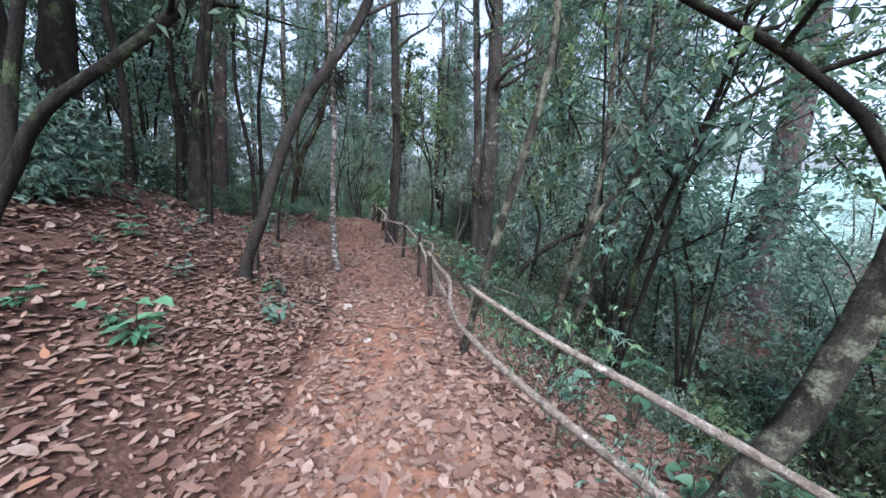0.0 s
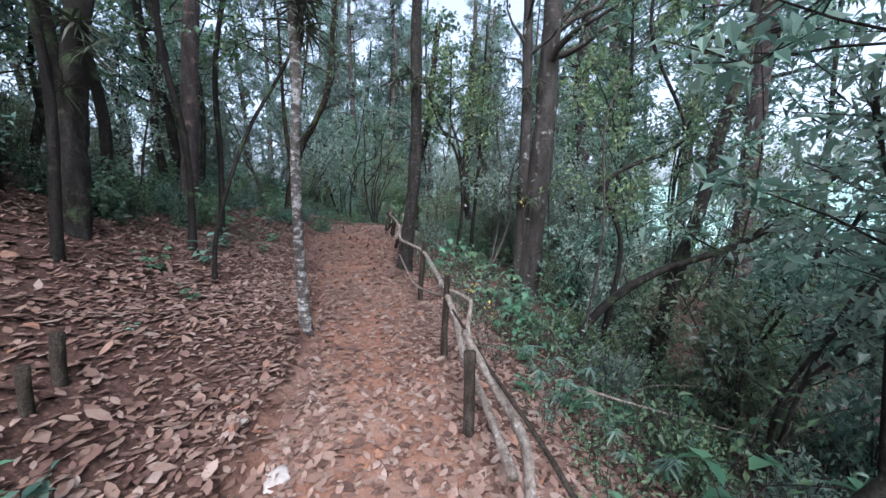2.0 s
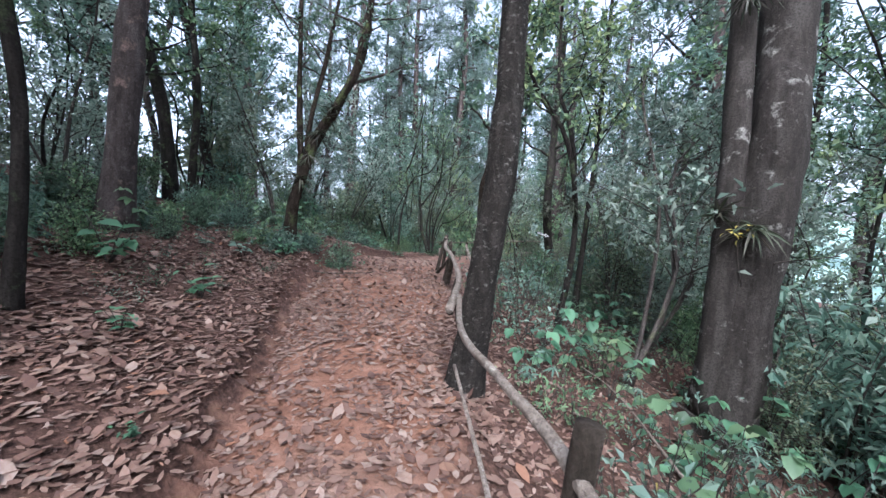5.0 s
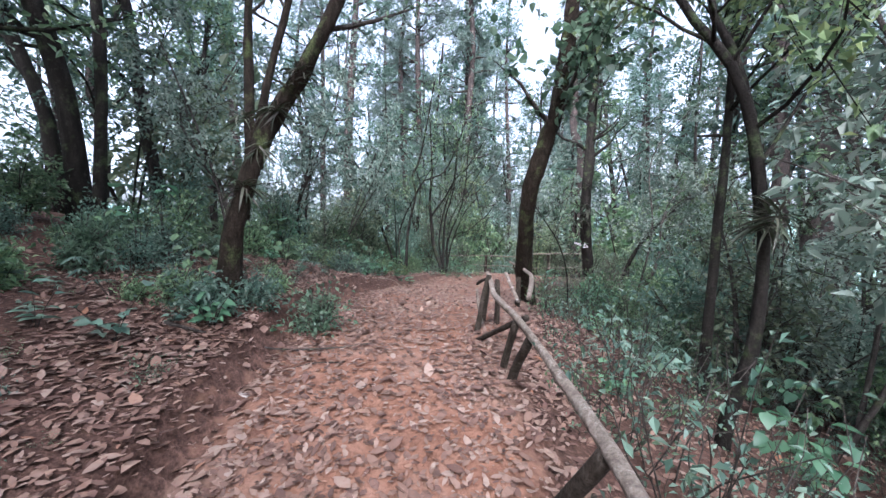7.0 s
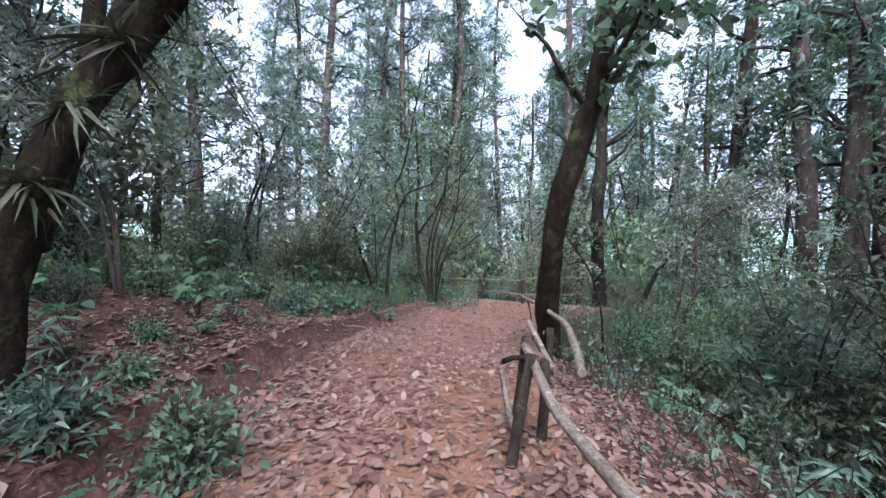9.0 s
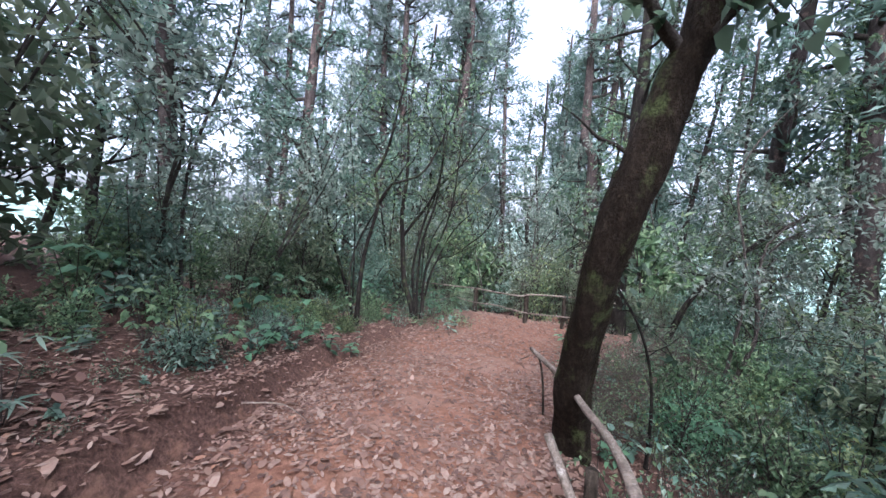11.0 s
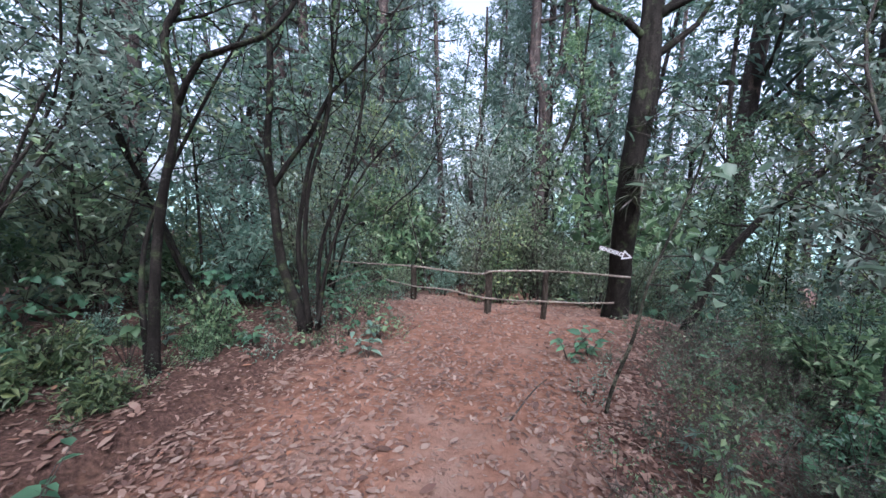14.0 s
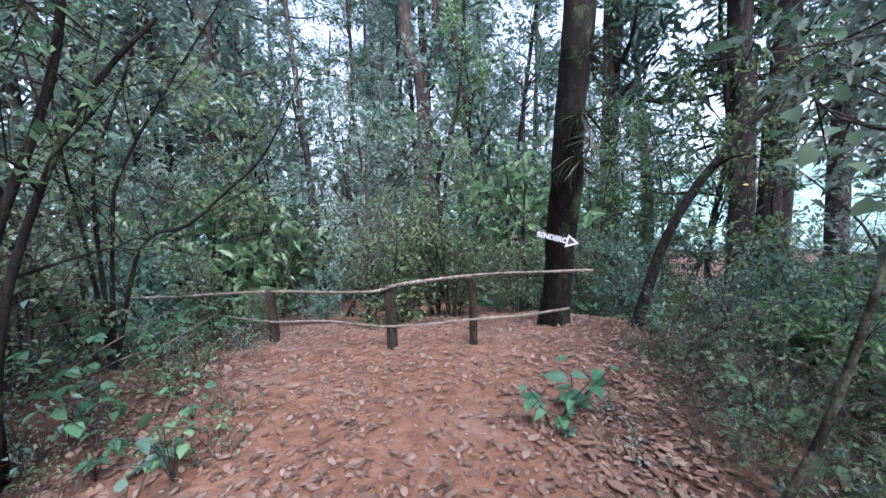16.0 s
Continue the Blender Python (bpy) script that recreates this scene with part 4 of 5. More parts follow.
plant_out(tree_kinds(3, 120), [(-6.2, 1.5), (-7.0, 4.2), (-6.4, 6.9), (-7.6, 11.2), (4.6, 19.5), (3.4, 23.6), (6.2, 16.4), (7.8, 21.5), (8.4, 13.0), (2.6, 26.5)], RNG, 0.85, 1.15, 0.15)
plant_out(pine_kinds(2, 230), [(5.5, 24.2), (6.5, 24.9), (9.5, 19.0), (4.4, 28.5), (10.5, 26.0)], RNG, 1.15, 1.35, 0.2, 1)
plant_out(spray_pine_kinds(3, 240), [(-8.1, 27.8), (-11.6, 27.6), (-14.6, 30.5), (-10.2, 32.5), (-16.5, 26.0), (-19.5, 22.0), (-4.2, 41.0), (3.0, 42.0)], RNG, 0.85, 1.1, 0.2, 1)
# close tangle on the falling side past the mossy tree
plant_out(shrub_kinds(5, 430, 1.1, (LIGHTGREEN, GREEN, HERB, LIGHTGREEN, GREEN), 6), [(-1.15, 16.6), (-0.85, 17.3), (-0.45, 17.9), (-1.35, 15.9), (-0.7, 15.6), (0.3, 16.6), (0.6, 17.5), (0.7, 18.4), (1.3, 19.0), (-0.25, 17.2), (0.1, 18.0), (-1.0, 16.0)], RNG, 0.75, 1.15)
EDGE_SPOTS = scatter(36, RNG, (-3.2, 1.4), (15.4, 20.6), lambda x, y: 0.35 < side_of(x, y) - float(np.interp(y, TRAIL_Y, HALF_RIGHT)) < 2.0, 0.30, [])
plant_out(dry_scrub_kinds(5, 485), EDGE_SPOTS, RNG, 0.5, 1.15)
build_tree("edge_tree", "thin grey tree with broad leaves at the edge of the path", [
    ([(-2.46, 17.82, 0.2), (-2.43, 17.75, 0.6), (-2.33, 17.66, 1.1), (-2.29, 17.6, 1.5), (-2.16, 17.6, 1.9), (-2.02, 17.65, 2.3), (-1.9, 17.7, 2.8)], 0.015, 0.006)], BARK_MOSSY, DARKGREEN, 36, category="tree", step=0.1, first=0.5, limbs=6, reach=0.6, rise=0.2, twigs=4, per_twig=4, leaf=0.09, leaf_width=0.75, twig_len=0.4, whole=True)
build_tree("edge_sapling", "bent sapling with broad leaves hanging over the path edge", [
    ([(-1.75, 15.5, 0.2), (-1.78, 15.4, 1.0), (-1.92, 15.3, 1.55), (-2.15, 15.25, 1.95), (-2.4, 15.3, 2.3), (-2.6, 15.4, 2.5)], 0.018, 0.006)], BARK_DARK, DARKGREEN, 37, category="sapling", step=0.1, first=0.45, limbs=8, reach=0.55, rise=0.15, twigs=4, per_twig=4, leaf=0.085, leaf_width=0.75, twig_len=0.3, whole=True)
build_tree("twin_pine", "pair of thick grey pine trunks rising together", [
    ([(4.5, 24.0, -1.6), (4.48, 24.0, 1.0), (4.40, 24.0, 4.2), (4.24, 24.0, 6.0), (4.1, 24.2, 18.0)], 0.27, 0.16),
    ([(5.3, 24.1, -1.6), (5.35, 24.1, 2.0), (5.45, 24.1, 4.0), (5.55, 24.1, 6.0), (5.9, 24.3, 17.0)], 0.24, 0.14)], BARK_PINE, NEEDLE, 38, sides=16, step=0.3, first=0.5, limbs=18, reach=2.4, rise=0.1, twigs=6, per_twig=18, leaf=0.28, leaf_width=0.1)
# its needles take the colours paled for haze
build_tree("forked_pine", "tall pine splitting into two upright limbs", [
    ([(-2.1, 30.0, -0.4), (-2.05, 30.0, 4.0), (-2.05, 30.0, 6.3), (-2.45, 30.0, 7.3), (-2.5, 30.0, 9.0), (-2.6, 30.0, 16.0)], 0.30, 0.12),
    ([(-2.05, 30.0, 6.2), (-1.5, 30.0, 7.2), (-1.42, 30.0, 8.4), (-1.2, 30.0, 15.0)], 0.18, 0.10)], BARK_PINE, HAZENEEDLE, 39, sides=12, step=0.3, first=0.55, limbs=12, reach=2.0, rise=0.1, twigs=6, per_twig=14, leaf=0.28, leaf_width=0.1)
# low dark bushes on the bank above the path
plant_out(shrub_kinds(4, 440, 0.85, (GREEN, DARKGREEN, BLUEGREEN, GREEN)), scatter(30, RNG, (-9, -2), (9.0, 13.6), lambda x, y: -5.2 < side_of(x, y) < -3.3, 0.42, TAKEN), RNG, 0.5, 0.95)
plant_out(shrub_kinds(3, 445, 0.55, (GREEN, BLUEGREEN, DARKGREEN), 6), [(-4.45, 10.55), (-4.75, 10.45), (-4.35, 10.95), (-5.05, 10.3), (-5.2, 10.7), (-4.55, 11.4), (-5.2, 11.9), (-4.9, 10.75)], RNG, 0.6, 0.95)
plant_out(shrub_kinds(3, 448, 0.7, (GREEN, LIGHTGREEN, BLUEGREEN), 6), scatter(22, RNG, (-8, -5), (13.2, 18.4), lambda x, y: -3.9 < side_of(x, y) < -2.3, 0.4, TAKEN), RNG, 0.5, 1.0)
plant_out(shrub_kinds(4, 460, 1.0, (DARKGREEN, BLUEGREEN, GREEN, DARKGREEN)), scatter(26, RNG, (-7, -2), (2.5, 9.5), lambda x, y: -4.9 < side_of(x, y) < -3.1, 0.5, TAKEN), RNG, 0.5, 1.1)
# tall undergrowth near the path, lower beside it, and coarse thicket farther off
SHRUB_SPOTS = scatter(115, RNG, (-9, 7), (0, 24), lambda x, y: ((-8 < side_of(x, y) < (-4.4 if y < 9.5 else -3.2 if y < 11 else -3.9)) or ((5.0 if y < 10.5 else 3.6) < side_of(x, y) < 7)) if y < 20.5 else (y > 22.6 or side_of(x, y) > 5.0 or side_of(x, y) < -3.2), 0.62, TAKEN)
plant_out(shrub_kinds(8, 400), SHRUB_SPOTS, RNG, 0.6, 1.3)
plant_out(thicket_kinds(6, 450), scatter(78, RNG, (-24, 6), (-4, 46), lambda x, y: side_of(x, y) < -6.5 if y < 23 else x < 9, 1.15, TAKEN), RNG, 0.8, 1.7, 0.1)
plant_out(thicket_kinds(3, 455, (HAZEGREEN, GREEN, LIGHTGREEN)), scatter(30, RNG, (2, 22), (-4, 26), lambda x, y: 6.5 < side_of(x, y) < 12, 1.4, TAKEN), RNG, 0.7, 1.2, 0.1)
plant_out(thicket_kinds(2, 465, (GREEN, BLUEGREEN)), [(-8.6, 17.6), (-9.4, 16.6), (-8.3, 19.6), (-9.9, 18.8), (-8.9, 15.6), (-9.6, 20.8), (-8.2, 14.4)], RNG, 0.45, 0.75, 0.05)
# low airy bushes on the falling slope beside the rails
plant_out(shrub_kinds(3, 475, 0.8, (LIGHTGREEN, HAZEGREEN, GREEN), 6), scatter(24, RNG, (2, 7), (1.5, 9.5), lambda x, y: 2.9 < side_of(x, y) < 5.4, 0.55, TAKEN), RNG, 0.6, 1.1)


# ---- handrails of rough poles ----
def pole(name, pts, r0, r1, material, parent, seed, label="", lump=0.10, sides=10):
    rng = np.random.default_rng(seed)
    w = Wood()
    r0, r1 = 0.76 * r0, 0.76 * r1
    w.add(np.asarray(pts, float) - np.asarray(parent.location), r0, r1, rng, sides, 0.07, lump)
    return part(name, w.mesh(name), material, parent, label)


def down(x, y, deep=0.25):
    return (x, y, ground_z(x, y) - deep)


rail = thing("handrail", "rustic handrail of bare crooked poles on slanted posts", "handrail", "handrails along the path", at=down(-1.9, 11.1, 0))
pole("rail", [(-2.42, 12.22, 1.36), (-2.36, 12.1, 1.31), (-2.24, 11.75, 1.24), (-2.10, 11.45, 1.22), (-1.87, 11.02, 1.19), (-1.55, 10.35, 1.12), (-1.28, 9.7, 1.06), (-1.10, 9.1, 1.02), (-1.02, 8.75, 0.98)], 0.030, 0.042, DEADWOOD, rail, 1, "pale barkless crooked pole")
pole("post", [(-1.88, 11.03, 1.16), (-1.97, 11.13, 0.85), down(-2.06, 11.24)], 0.036, 0.045, POSTWOOD, rail, 2)
pole("post", [(-1.74, 10.74, 1.13), (-1.86, 10.95, 0.85), down(-1.98, 11.12)], 0.042, 0.048, POSTWOOD, rail, 3)
pole("post", [(-1.32, 9.80, 1.05), (-1.42, 9.95, 0.8), down(-1.58, 10.2)], 0.045, 0.050, POSTWOOD, rail, 4)
pole("post", [(-1.36, 9.86, 0.85), down(-1.34, 9.98)], 0.014, 0.018, POSTWOOD, rail, 5)
pole("brace", [(-1.80, 10.98, 1.22), (-2.1, 11.4, 0.98), (-2.46, 11.83, 0.70)], 0.028, 0.034, POSTWOOD, rail, 6, "dark slanting brace pole")
pole("post", [(-2.36, 12.05, 1.36), (-2.42, 12.0, 1.0), down(-2.48, 11.9)], 0.034, 0.042, POSTWOOD, rail, 7)
pole("post", [(-2.42, 12.25, 1.40), (-2.46, 12.3, 1.0), down(-2.52, 12.3)], 0.030, 0.040, POSTWOOD, rail, 8)
pole("post", [(-2.30, 12.15, 1.30), (-2.30, 12.2, 1.0), down(-2.34, 12.3)], 0.038, 0.045, POSTWOOD, rail, 9)
pole("brace", [(-2.56, 12.3, 1.22), (-2.42, 12.18, 1.30), (-2.25, 11.95, 1.24)], 0.022, 0.018, POSTWOOD, rail, 10)
pole("brace", [(-2.58, 12.35, 1.15), (-2.5, 12.2, 0.95), (-2.38, 12.05, 0.72)], 0.022, 0.026, DEADWOOD, rail, 11)

rail = thing("handrail", "crooked pole handrail on two dark posts beside the path", "handrail", "handrails along the path", at=down(-0.1, 7.3, 0))
pole("rail", [(-1.0, 8.9, 1.06), (-0.72, 8.15, 1.02), (-0.40, 7.7, 1.0), (-0.12, 7.28, 0.98), (0.22, 6.5, 0.90), (0.48, 5.85, 0.83), (0.62, 5.55, 0.72), (0.78, 5.1, 0.55), (0.95, 4.75, 0.48), (1.14, 4.3, 0.36)], 0.024, 0.034, DEADWOOD, rail, 21, "grey weathered crooked pole")
pole("rail", [(-0.82, 8.35, 0.75), (-0.45, 7.75, 0.52), (-0.18, 7.15, 0.55), (0.25, 6.4, 0.66), (0.5, 5.9, 0.80)], 0.014, 0.018, DEADWOOD, rail, 22)
pole("post", [(-0.10, 7.29, 1.12), (-0.14, 7.28, 0.7), down(-0.17, 7.28)], 0.045, 0.050, POSTWOOD, rail, 23, "dark upright post with a pale cut top")
pole("post", [(0.50, 5.82, 1.00), (0.49, 5.8, 0.6), down(0.48, 5.8)], 0.040, 0.046, POSTWOOD, rail, 24)
pole("rail", [(0.40, 5.9, 0.88), (0.66, 5.72, 0.85), (0.74, 5.66, 0.82), (0.74, 5.5, 0.66), (0.82, 5.25, 0.42), (1.0, 4.9, 0.22)], 0.020, 0.024, DEADWOOD, rail, 25)

rail = thing("handrail", "old handrail of peeling poles resting on short posts", "handrail", "handrails along the path", at=down(1.2, 4.2, 0))
pole("rail", [(0.78, 5.0, 0.80), (1.0, 4.6, 0.68), (1.18, 4.29, 0.56), (1.22, 4.0, 0.40), (1.34, 3.5, 0.38), (1.46, 3.12, 0.40), (1.85, 2.45, 0.34), (2.4, 1.75, 0.24), (2.9, 1.2, 0.14)], 0.030, 0.036, DEADWOOD, rail, 31, "grey peeling forked pole")
pole("rail", [(1.50, 3.0, 0.83), (1.75, 2.75, 0.74), (2.2, 2.4, 0.58), (2.87, 1.9, 0.38), (3.4, 1.5, 0.2)], 0.028, 0.036, DEADWOOD, rail, 32, "long pale pole with flaking bark")
pole("post", [(0.86, 4.74, 0.78), (0.86, 4.74, 0.4), down(0.86, 4.74)], 0.046, 0.050, POSTWOOD, rail, 33, "dark stumpy post")
pole("rail", [(0.62, 5.45, 0.80), (0.95, 4.75, 0.72), (1.3, 3.9, 0.72), (1.50, 3.12, 0.72)], 0.012, 0.016, POSTWOOD, rail, 35)

rail = thing("handrail", "broken grey pole handrail leaning past the mossy tree", "handrail", "handrails along the path", at=down(-2.5, 14.0, 0))
pole("rail", [(-2.87, 15.55, 1.19), (-2.68, 15.2, 1.17), (-2.50, 14.8, 1.17), (-2.36, 14.4, 1.15), (-2.22, 14.0, 1.14), (-2.14, 13.5, 1.08), (-2.08, 12.9, 1.0)], 0.030, 0.045, DEADWOOD, rail, 41, "grey pole with flaking pale bark")
pole("stub", [(-2.60, 13.95, 1.16), (-2.48, 13.75, 1.02), (-2.32, 13.5, 0.82)], 0.034, 0.036, DEADWOOD, rail, 42, "snapped pole end")
pole("post", [(-2.36, 13.75, 1.14), (-2.36, 13.7, 0.8), down(-2.36, 13.68)], 0.045, 0.050, POSTWOOD, rail, 43)
pole("post", [(-2.80, 15.52, 1.16), (-2.74, 15.56, 0.9), down(-2.68, 15.6)], 0.014, 0.018, POSTWOOD, rail, 44)

# ---- fence where the path turns ----
fence = thing("pole_fence", "low fence of two thin poles on three dark posts", "fence", at=down(-3.55, 20.83, 0))
for x, y, top, seed in ((-5.08, 21.74, 0.85, 51), (-3.55, 20.83, 0.98, 52), (-2.66, 20.62, 1.03, 53)):
    pole("post", [(x, y, top), (x + 0.01, y, top - 0.4), down(x, y)], 0.078 if seed < 53 else 0.055, 0.082 if seed < 53 else 0.06, POSTWOOD, fence, seed, "", 0.06)
pole("top_rail", [(-7.6, 22.9, 0.66), (-6.4, 22.4, 0.72), (-5.08, 21.72, 0.83), (-4.2, 21.15, 0.87), (-3.65, 20.82, 0.92), (-3.45, 20.72, 0.99), (-2.66, 20.52, 1.07), (-2.0, 20.1, 1.13), (-1.64, 19.95, 1.14)], 0.026, 0.020, DEADWOOD, fence, 54, "pale thin horizontal pole")
pole("lower_rail", [(-5.8, 22.2, 0.42), (-5.08, 21.68, 0.44), (-4.3, 21.2, 0.52), (-3.55, 20.77, 0.52), (-2.66, 20.5, 0.60), (-2.2, 20.3, 0.66), (-1.75, 20.2, 0.72)], 0.020, 0.017, DEADWOOD, fence, 55, "pale thin horizontal pole")


# ---- path sign on the tree ----
def text_mesh(word, size, depth):
    cu = bpy.data.curves.new("letters", "FONT")
    cu.body, cu.size, cu.extrude, cu.offset = word, size, depth, 0.003
    ob = bpy.data.objects.new("letters", cu)
    scene.collection.objects.link(ob)
    bpy.context.view_layer.update()
    me = bpy.data.meshes.new_from_object(ob.evaluated_get(bpy.context.evaluated_depsgraph_get()))
    bpy.data.objects.remove(ob)
    return me


def box_mesh(sx, sy, sz, bevel):
    bm = bmesh.new()
    bmesh.ops.create_cube(bm, size=1.0, matrix=Matrix.Diagonal((sx, sy, sz, 1)))
    bmesh.ops.bevel(bm, geom=bm.edges[:], offset=bevel, segments=2, affect="EDGES")
    return bm


sign = thing("path_sign", "dark board sign with white letters and an arrow", "sign")
sign.matrix_basis = pose(-1.68, 20.60, 1.40, 90, 16, -14)
part("board", box_mesh(0.46, 0.07, 0.016, 0.004), BOARD, sign)
letters = part("letters", text_mesh("SENDERO", 0.078, 0.002), WHITE, sign, "white capital letters")
letters.location = (-0.22, -0.028, 0.011)
bm = bmesh.new()
for outer, inner, z in (((0.0, 0.0), 0, 0.010),):
    a = [(0.11, 0.075), (0.25, 0.0), (0.11, -0.075)]
    c = [(0.127, 0.043), (0.207, 0.0), (0.127, -0.043)]
    lo = [[bm.verts.new((x, y, h)) for x, y in ring] for ring in (a, c) for h in (0.009, 0.015)]
    for k in range(3):
        n = (k + 1) % 3
        bm.faces.new((lo[1][k], lo[1][n], lo[3][n], lo[3][k]))
        bm.faces.new((lo[0][n], lo[0][k], lo[2][k], lo[2][n]))
        bm.faces.new((lo[0][k], lo[0][n], lo[1][n], lo[1][k]))
        bm.faces.new((lo[2][n], lo[2][k], lo[3][k], lo[3][n]))
part("arrow", bm, WHITE, sign, "white outlined arrowhead")


# ---- small plants ----
def herb_kinds(count, seed):
    """Broad-leaved seedlings: a few stalks with paired leaves."""
    kinds = []
    for k in range(count):
        rng = np.random.default_rng(seed + k)
        root = thing("seedling", "small broad-leaved green seedling on the forest floor", "plant", "seedlings on the forest floor")
        wood, leaves = Wood(), Leaves()
        for s in range(int(rng.integers(3, 7))):
            a, h = rng.random() * 6.28, rng.uniform(0.10, 0.30)
            tip = np.array([0.6 * h * math.cos(a), 0.6 * h * math.sin(a), h])
            c = wood.add([(0, 0, -0.03), tip * 0.5 + np.array([0, 0, 0.02]), tip], 0.004, 0.002, rng, 4, 0.08, 0.0, caps=False)
            n = int(rng.integers(5, 10))
            f = (np.arange(n) + 1) / n
            p = c[(f * (len(c) - 1)).astype(int)]
            b = a + np.where(np.arange(n) % 2, 1.3, -1.3) + rng.normal(0, 0.4, n)
            d = np.stack([np.cos(b), np.sin(b), rng.uniform(-0.15, 0.35, n)], -1)
            leaves.add(p, d, rng.uniform(0.05, 0.12, n))
        part("stalk", wood.mesh("stalk"), TWIG, root)
        part("foliage", full_blades(leaves, "foliage", rng, 0.62), HERB if k % 3 else BLUEGREEN, root)
        kinds.append(root)
    return kinds


def finger_kinds(count, seed):
    """Plants with hand-shaped leaves of narrow leaflets on thin stalks."""
    kinds = []
    for k in range(count):
        rng = np.random.default_rng(seed + k)
        root = thing("fan_plant", "blue-green plant with narrow fanned leaflets on thin stalks", "plant", "fan-leaved plants beside the path")
        wood, leaves = Wood(), Leaves()
        for s in range(int(rng.integers(5, 9))):
            a, h = rng.random() * 6.28, rng.uniform(0.25, 0.75)
            tip = np.array([0.55 * h * math.cos(a), 0.55 * h * math.sin(a), h])
            wood.add([(0, 0, -0.03), tip * 0.55 + np.array([0, 0, 0.08 * h]), tip], 0.006, 0.003, rng, 4, 0.1, 0.0, caps=False)
            n = int(rng.integers(7, 11))
            b = a + np.linspace(-2.3, 2.3, n)
            leaves.add(np.repeat(tip[None], n, 0), np.stack([np.cos(b), np.sin(b), rng.uniform(-0.35, 0.1, n)], -1), rng.uniform(0.13, 0.22, n))
        part("stalk", wood.mesh("stalk"), TWIG, root)
        part("foliage", full_blades(leaves, "foliage", rng, 0.2, 0.3, 0.03), BLUEGREEN, root)
        kinds.append(root)
    return kinds


def big_leaf_kinds(count, seed):
    """Knee-high plants with broad heart-shaped leaves."""
    kinds = []
    for k in range(count):
        rng = np.random.default_rng(seed + k)
        root = thing("broadleaf_plant", "knee-high plant with large soft green leaves", "plant", "large-leaved plants beside the path")
        wood, leaves = Wood(), Leaves()
        for s in range(int(rng.integers(7, 13))):
            a, h = rng.random() * 6.28, rng.uniform(0.25, 0.85)
            tip = np.array([0.45 * math.cos(a) * h, 0.45 * math.sin(a) * h, h])
            wood.add([(0, 0, -0.03), tip * 0.5 + np.array([0, 0, 0.05]), tip], 0.006, 0.003, rng, 4, 0.1, 0.0, caps=False)
            b = a + rng.normal(0, 0.5, 3) + np.array([0, 1.4, -1.4])
            leaves.add(np.repeat(tip[None], 3, 0), np.stack([np.cos(b), np.sin(b), rng.uniform(-0.5, 0.0, 3)], -1), rng.uniform(0.11, 0.20, 3))
        part("stalk", wood.mesh("stalk"), TWIG, root)
        part("foliage", full_blades(leaves, "foliage", rng, 0.85), (HERB, GREEN)[k % 2], root)
        kinds.append(root)
    return kinds


def grass_kinds(count, seed):
    kinds = []
    for k in range(count):
        rng = np.random.default_rng(seed + k)
        root = thing("brush_tuft", "tangle of thin dry stems and small leaves", "brush", "low brush along the path edge")
        wood, leaves = Wood(), Leaves()
        for s in range(int(rng.integers(14, 22))):
            a, h = rng.random() * 6.28, rng.uniform(0.2, 0.7)
            b = rng.uniform(0, 0.25)
            o = np.array([b * math.cos(a), b * math.sin(a), -0.02])
            c = wander(o, (math.cos(a) * 0.5, math.sin(a) * 0.5, 1.0), h, 4, rng, 0.3)
            wood.add(c, 0.004, 0.0015, rng, 3, 0.2, 0.0, caps=False)
            n = 9
            q = c[rng.integers(1, 5, n)] + rng.normal(0, 0.03, (n, 3))
            leaves.add(q, rng.normal(0, 1, (n, 3)), rng.uniform(0.025, 0.06, n))
        part("stalk", wood.mesh("stalk"), TWIG, root)
        part("foliage", leaves.mesh("foliage", rng, 0.5), (GREEN, DARKGREEN, BLUEGREEN)[k % 3], root)
        kinds.append(root)
    return kinds


near = []
edge_left = lambda x, y: side_of(x, y) < -float(np.interp(y, TRAIL_Y, HALF_LEFT)) - 0.35
edge_right = lambda x, y: side_of(x, y) > float(np.interp(y, TRAIL_Y, HALF_RIGHT)) + 0.45
plant_out(herb_kinds(8, 500), scatter(120, RNG, (-8, 5), (0.8, 21), lambda x, y: (edge_left(x, y) and side_of(x, y) > -5) or (edge_right(x, y) and side_of(x, y) < 4), 0.33, near), RNG, 0.7, 1.4, 0.0, 8)
SPOTS = [(-0.86, 1.66), (-0.62, 1.95), (-0.33, 3.15), (-0.55, 3.5), (-1.06, 2.25), (-1.5, 2.6), (-1.35, 4.5), (-1.6, 5.2), (-1.75, 6.6), (-2.0, 7.3), (-5.69, 15.24), (-5.5, 15.9), (-5.3, 16.1), (-5.8, 15.6), (-5.26, 19.3), (-5.0, 19.0), (-5.4, 18.6), (-2.3, 19.2), (-2.1, 19.0), (-2.5, 18.8), (-1.6, 18.3), (-4.4, 10.2), (-4.1, 10.9), (-4.3, 11.8), (-5.2, 12.9), (-5.4, 13.4)]
plant_out(herb_kinds(4, 512), SPOTS, RNG, 0.45, 0.85, 0.0, 6)
plant_out(finger_kinds(3, 530), [(-5.2, 10.2), (-5.4, 9.9), (-4.9, 11.3), (-5.1, 12.2), (-5.3, 12.7)], RNG, 0.5, 0.8, 0.0, 6)
